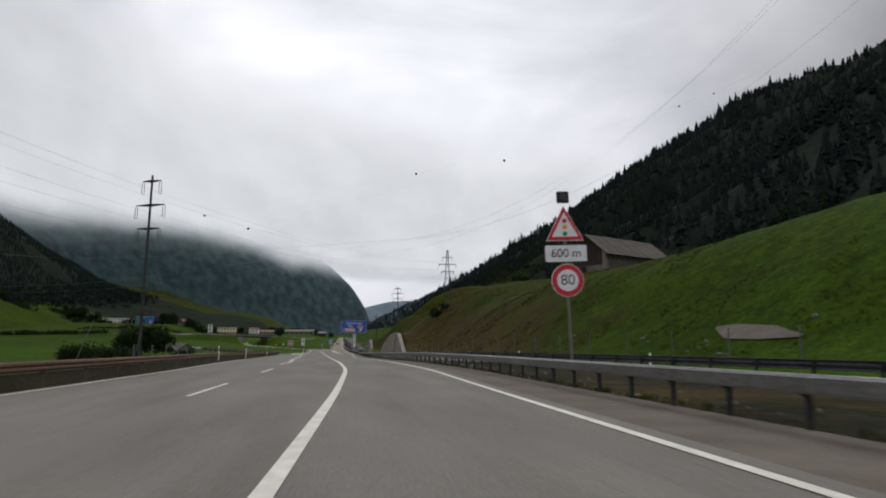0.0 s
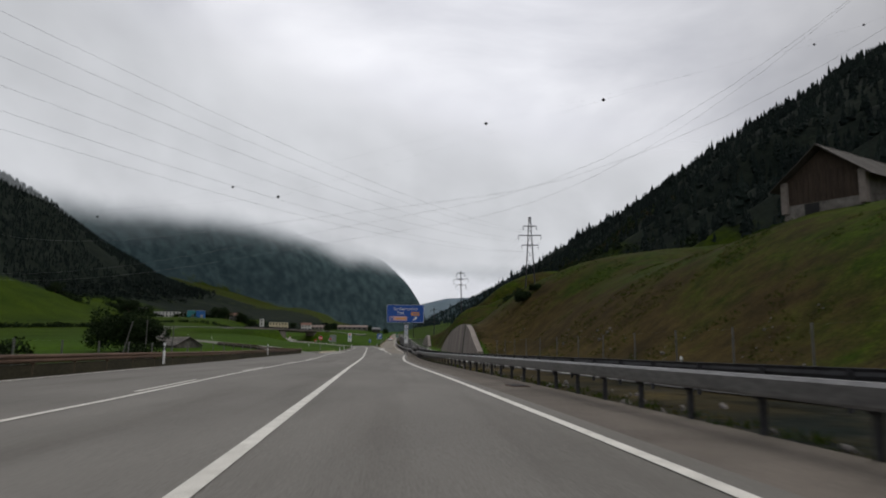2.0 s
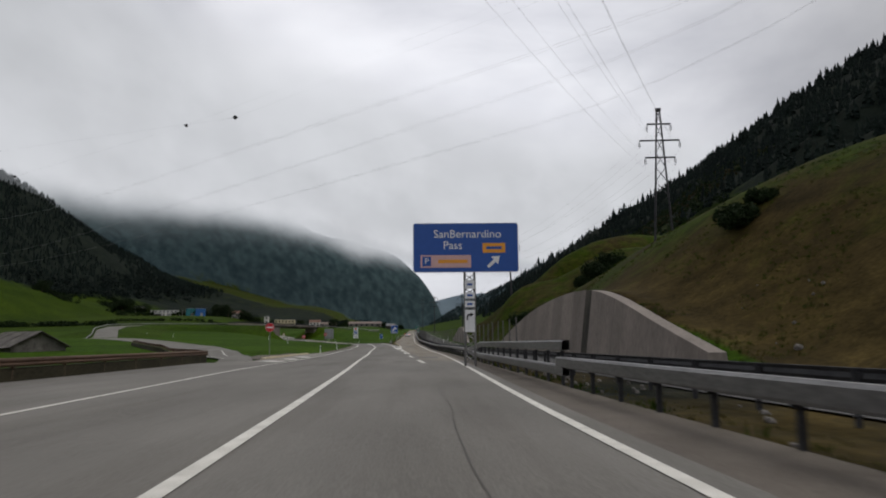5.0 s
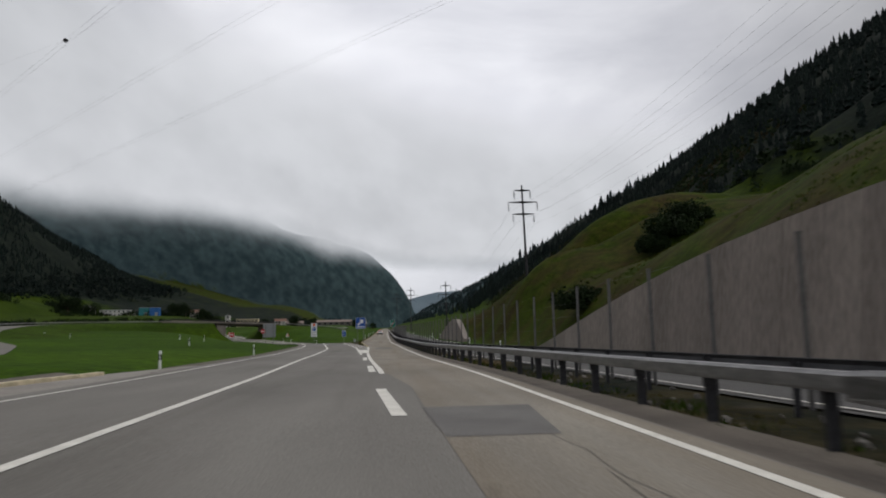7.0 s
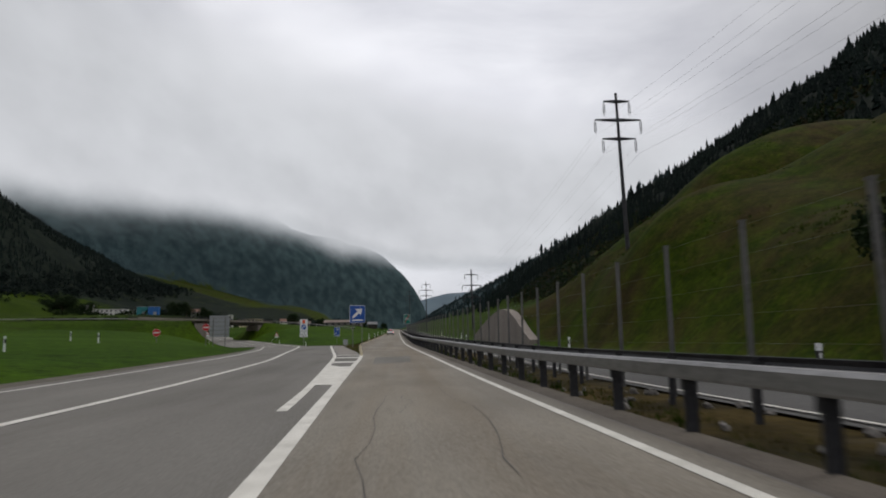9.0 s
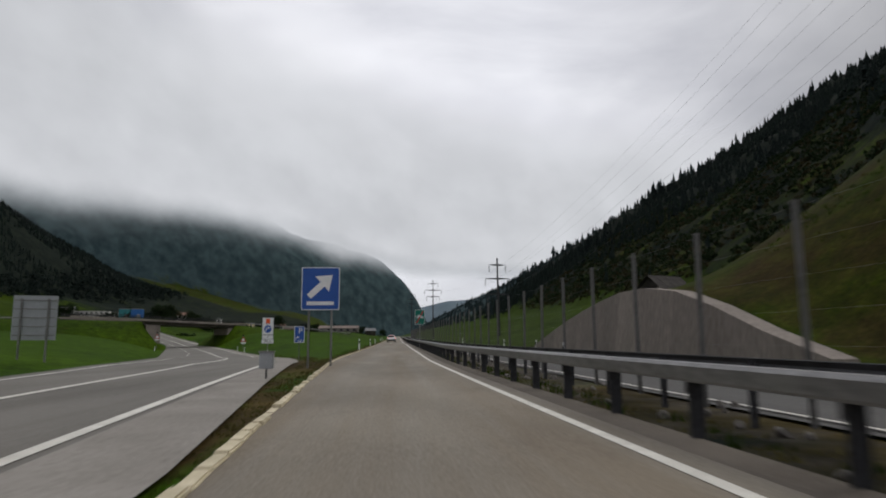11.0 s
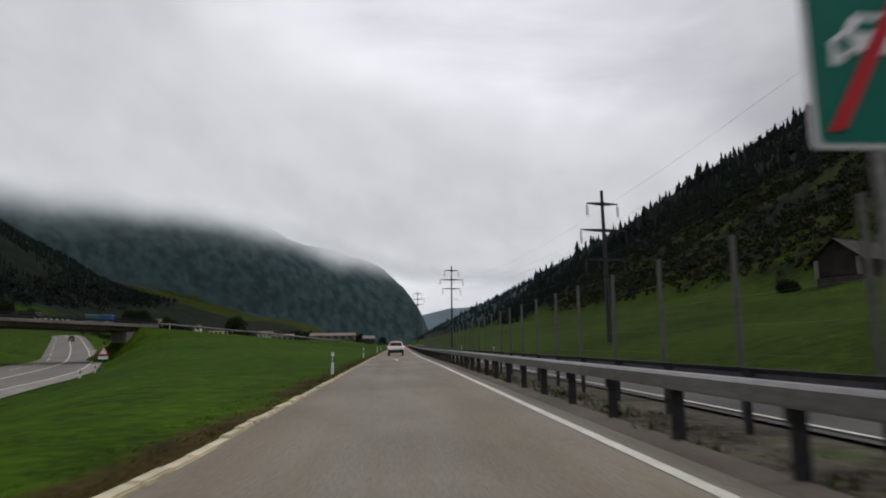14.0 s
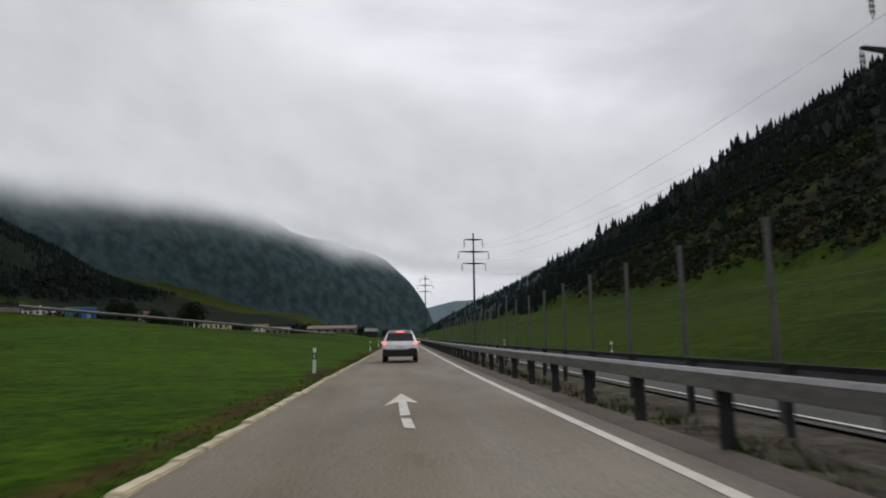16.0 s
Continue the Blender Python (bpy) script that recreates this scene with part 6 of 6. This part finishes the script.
# weeds, dead grass and loose stones on the steep bank
def slope(n, y0, y1, d0, d1):
    ys = rs.uniform(y0, y1, n)
    xs = X_FOOT(ys) + rs.uniform(d0, d1, n)
    keep = nz(xs, ys, 2.6, 4.0) + 0.7 * nz(xs, ys, 7.0, 2.0) > 0.15
    xs, ys = xs[keep], ys[keep]
    return list(zip(xs, ys, ground_z(xs, ys)))


tufts("bank_weeds", slope(9000, 30, 172, 0.2, 26) + slope(6000, 172, 330, 6, 34), "rough green weeds on the steep bank", GRASS_BLADE, 0.08, 0.3, 9)
tufts("bank_straw", slope(8000, 30, 172, 0.2, 20) + slope(2500, 172, 330, 6, 30), "dead brownish grass on the steep bank", STRAW, 0.08, 0.26, 9)
bm = bmesh.new()
for x, y, z in slope(260, 40, 168, 0.3, 9):
    bmesh.ops.create_icosphere(bm, subdivisions=1, radius=0.07 + 0.22 * rs.rand() ** 3, matrix=pose(float(x), float(y), float(z) + 0.02, *rs.uniform(0, 90, 3)) @ Matrix.Diagonal((1.3, 1, 0.7, 1)))
tagged(part("bank_stones", bm, STONE), "loose pale stones on the steep bank", "stones", kind="stuff")

# two weathered poles in the low meadow
for x, y, top in ((-36, 160, 3.6), (-32, 160, 2.9)):
    g = thing("wooden_pole", x, y, float(ground_z(x, y)), 0, "grey weathered wooden pole in the low meadow", "pole", "poles in the low meadow")
    part("shaft", rod(bmesh.new(), (0, 0, -0.4), (0.1, 0, top - float(ground_z(x, y))), 0.09, 0.07, n=8), POST_GREY, g)

for x, y, top, lean in ((-24.5, 70, 3.5, 1.0), (-23.4, 84, 2.6, 0.6), (-17.6, 104, 2.1, 0.5)):
    zg_ = float(ground_z(x, y))
    g = thing("leaning_pole", x, y, zg_, 0, "pale slanting pole stuck in the low meadow", "pole", "poles in the low meadow")
    part("shaft", rod(bmesh.new(), (-lean, 0, -0.3), (lean, 0, top - zg_), 0.055, 0.045, n=8), POST_GREY, g)

# stones on the strip between the barriers
bm = bmesh.new()
for x, y, z in verge(420, 0, 330, X_RAIL, 0.2, 2.6):
    bmesh.ops.create_icosphere(bm, subdivisions=1, radius=rs.uniform(0.04, 0.13), matrix=pose(float(x), float(y), float(z) + 0.02, *rs.uniform(0, 90, 3)) @ Matrix.Diagonal((1.3, 1, 0.6, 1)))
tagged(part("stones", bm, STONE), "loose pale stones between the crash barriers", "stones", kind="stuff")


# ---- the white car ahead ----
def loft(sections):
    """A closed body from sections along y; each is y, and half outlines of (x, z)."""
    bm = bmesh.new()
    rings = []
    for y, half in sections:
        full = [(x, z) for x, z in half] + [(-x, z) for x, z in half[::-1]]
        rings.append([bm.verts.new((x, y, z)) for x, z in full])
    for a, b in zip(rings, rings[1:]):
        for i in range(len(a)):
            j = (i + 1) % len(a)
            bm.faces.new((a[i], a[j], b[j], b[i]))
    bm.faces.new(rings[0][::-1]), bm.faces.new(rings[-1])
    bmesh.ops.recalc_face_normals(bm, faces=bm.faces)
    return bm


def sec(y, w, belt, roof, rw, low=0.32):
    return (y, [(0.0, low), (w * 0.92, low), (w, low + 0.2), (w, belt - 0.1), (w * 0.97, belt), (rw, roof - 0.06), (rw * 0.85, roof), (0.0, roof + 0.02)])


def build_car(x, y, z, rz, paint, label):
    car = thing("car", x, y, z, rz, label, "car")
    body = part("body", loft([sec(-2.22, 0.80, 0.86, 0.90, 0.74, 0.40), sec(-2.16, 0.91, 0.98, 1.06, 0.80, 0.34), sec(-2.10, 0.93, 1.02, 1.14, 0.79), sec(-1.86, 0.94, 1.03, 1.58, 0.68), sec(-1.7, 0.94, 1.03, 1.63, 0.66), sec(-0.9, 0.94, 1.02, 1.66, 0.66), sec(0.3, 0.94, 1.0, 1.62, 0.65), sec(1.1, 0.93, 0.98, 1.08, 0.80), sec(2.0, 0.88, 0.9, 0.94, 0.74), sec(2.2, 0.78, 0.75, 0.78, 0.66)]), paint, car)
    for poly_ in body.data.polygons:
        poly_.use_smooth = True
    wv = [(-0.74, -2.16, 1.10), (0.74, -2.16, 1.10), (0.62, -1.945, 1.5), (-0.62, -1.945, 1.5)]
    bm = bmesh.new()
    bm.faces.new([bm.verts.new(v) for v in wv])
    part("rear_window", bm, GLASS_DARK, car, "dark rear window")
    part("bumper", box(bmesh.new(), 0, -2.18, 0.5, 1.8, 0.2, 0.42, 0.06), BLACK, car, "black lower bumper")
    part("number_plate", box(bmesh.new(), 0, -2.23, 0.80, 0.5, 0.02, 0.12), WHITE, car)
    for s in (-1, 1):
        part("tail_lamp", box(bmesh.new(), s * 0.80, -2.15, 0.97, 0.22, 0.1, 0.13, 0.03), LAMP_RED, car, "lit red tail lamp")
        part("side_window", box(bmesh.new(), s * 0.80, -0.4, 1.25, 0.03, 2.2, 0.34, 0.01, ry=s * -26), GLASS_DARK, car)
        part("mirror", box(bmesh.new(), s * 1.02, 0.85, 1.05, 0.2, 0.12, 0.14, 0.03), paint, car)
    part("brake_lamp", box(bmesh.new(), 0, -1.96, 1.565, 0.34, 0.06, 0.04), LAMP_RED, car, "lit high brake lamp")
    part("roof_spoiler", box(bmesh.new(), 0, -1.86, 1.61, 1.24, 0.26, 0.05, 0.02), paint, car)
    for sx in (-1, 1):
        for sy in (-1.35, 1.35):
            wheel = part("wheel", rod(bmesh.new(), (sx * 0.70, sy, 0.33), (sx * 0.92, sy, 0.33), 0.33, n=20), RUBBER, car)
            part("rim", rod(bmesh.new(), (sx * 0.92, sy, 0.33), (sx * 0.935, sy, 0.33), 0.2, n=14), STEEL, wheel)
    return car


build_car(0.2, 417.6, float(ROAD_Z(417)) + 0.02, -0.7, CAR_WHITE, "white estate car with lit red tail lamps on the slip road")
build_car(-102.6, 560, float(MAIN_Z(560)) + 0.02, 25, plain("dark_car_paint", (0.02, 0.022, 0.026), 0.25), "dark car on the through road beyond the bridge")


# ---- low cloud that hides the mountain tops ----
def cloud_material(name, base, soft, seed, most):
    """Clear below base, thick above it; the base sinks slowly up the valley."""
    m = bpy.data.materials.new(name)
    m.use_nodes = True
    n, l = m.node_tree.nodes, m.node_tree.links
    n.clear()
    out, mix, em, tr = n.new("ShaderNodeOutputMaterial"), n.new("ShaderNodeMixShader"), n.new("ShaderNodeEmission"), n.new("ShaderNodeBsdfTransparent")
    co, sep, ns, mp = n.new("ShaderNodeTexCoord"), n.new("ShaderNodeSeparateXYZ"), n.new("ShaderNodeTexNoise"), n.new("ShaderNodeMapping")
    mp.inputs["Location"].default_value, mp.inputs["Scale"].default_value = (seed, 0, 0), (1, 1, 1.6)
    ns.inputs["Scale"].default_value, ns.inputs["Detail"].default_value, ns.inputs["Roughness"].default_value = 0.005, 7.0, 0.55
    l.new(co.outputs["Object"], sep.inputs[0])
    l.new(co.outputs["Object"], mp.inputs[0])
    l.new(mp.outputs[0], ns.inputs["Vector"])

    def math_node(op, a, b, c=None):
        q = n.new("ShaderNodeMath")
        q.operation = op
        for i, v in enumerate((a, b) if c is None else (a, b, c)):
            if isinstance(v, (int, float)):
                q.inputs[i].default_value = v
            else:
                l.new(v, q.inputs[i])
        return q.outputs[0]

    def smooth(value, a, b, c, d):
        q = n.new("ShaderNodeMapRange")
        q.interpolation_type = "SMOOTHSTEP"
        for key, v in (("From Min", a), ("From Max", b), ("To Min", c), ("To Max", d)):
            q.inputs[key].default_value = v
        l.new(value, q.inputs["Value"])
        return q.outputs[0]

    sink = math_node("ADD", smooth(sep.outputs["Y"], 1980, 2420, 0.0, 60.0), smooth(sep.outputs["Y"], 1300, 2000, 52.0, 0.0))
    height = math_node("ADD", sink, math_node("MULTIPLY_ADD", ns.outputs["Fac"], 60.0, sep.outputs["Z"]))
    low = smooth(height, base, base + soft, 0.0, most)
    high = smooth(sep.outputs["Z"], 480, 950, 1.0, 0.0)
    # the cloud's brightness is added as glow, greyer where the sheet is thin
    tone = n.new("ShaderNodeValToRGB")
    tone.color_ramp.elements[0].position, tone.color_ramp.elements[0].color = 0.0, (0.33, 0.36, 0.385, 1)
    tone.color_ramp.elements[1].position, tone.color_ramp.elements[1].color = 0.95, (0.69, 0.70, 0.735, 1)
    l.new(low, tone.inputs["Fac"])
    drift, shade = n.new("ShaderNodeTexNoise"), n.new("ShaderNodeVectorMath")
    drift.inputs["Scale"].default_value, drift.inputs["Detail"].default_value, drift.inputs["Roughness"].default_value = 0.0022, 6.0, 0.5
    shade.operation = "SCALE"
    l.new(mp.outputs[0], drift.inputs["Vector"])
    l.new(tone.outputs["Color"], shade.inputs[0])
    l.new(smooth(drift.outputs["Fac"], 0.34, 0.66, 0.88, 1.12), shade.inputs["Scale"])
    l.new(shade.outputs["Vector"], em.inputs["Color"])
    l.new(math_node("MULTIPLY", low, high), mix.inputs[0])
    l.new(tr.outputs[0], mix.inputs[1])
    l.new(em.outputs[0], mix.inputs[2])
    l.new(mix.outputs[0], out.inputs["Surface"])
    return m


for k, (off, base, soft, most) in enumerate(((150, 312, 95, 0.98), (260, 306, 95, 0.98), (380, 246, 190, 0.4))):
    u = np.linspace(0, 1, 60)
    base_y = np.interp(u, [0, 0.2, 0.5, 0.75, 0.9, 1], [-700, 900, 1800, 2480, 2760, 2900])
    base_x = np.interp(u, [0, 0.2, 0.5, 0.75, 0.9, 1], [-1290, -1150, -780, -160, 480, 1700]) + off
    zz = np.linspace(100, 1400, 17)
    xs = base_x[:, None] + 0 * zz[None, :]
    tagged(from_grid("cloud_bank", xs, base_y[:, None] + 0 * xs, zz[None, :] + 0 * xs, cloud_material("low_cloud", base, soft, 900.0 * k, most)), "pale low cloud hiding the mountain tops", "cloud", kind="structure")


# ---- the hills that close the valley far away, haze painted in as pale blue ----
HAZED_HILLS = mat("hazed_hills", (0.115, 0.15, 0.175), (0.15, 0.19, 0.215), 0.01, 1.0, 0.05, bump=0.0, spec=0.0)
hx, hy = np.meshgrid(np.linspace(-250, 1900, 120), np.linspace(3350, 3900, 14))
rise = np.clip((hy - 3350) / 350, 0, 1)
top = 150 + 60 * np.clip((hx - 80) / 220, 0, 1) + 14 * nz(hx, 0 * hx, 160, 2.0) + 6 * nz(hx, hy, 60, 3.0)
tagged(from_grid("backdrop", hx, hy, ROAD_Z(3000.0) - 12 + top * rise ** 0.8, HAZED_HILLS), "hills closing the far end of the valley, haze painted in as pale blue", "hills", kind="structure")
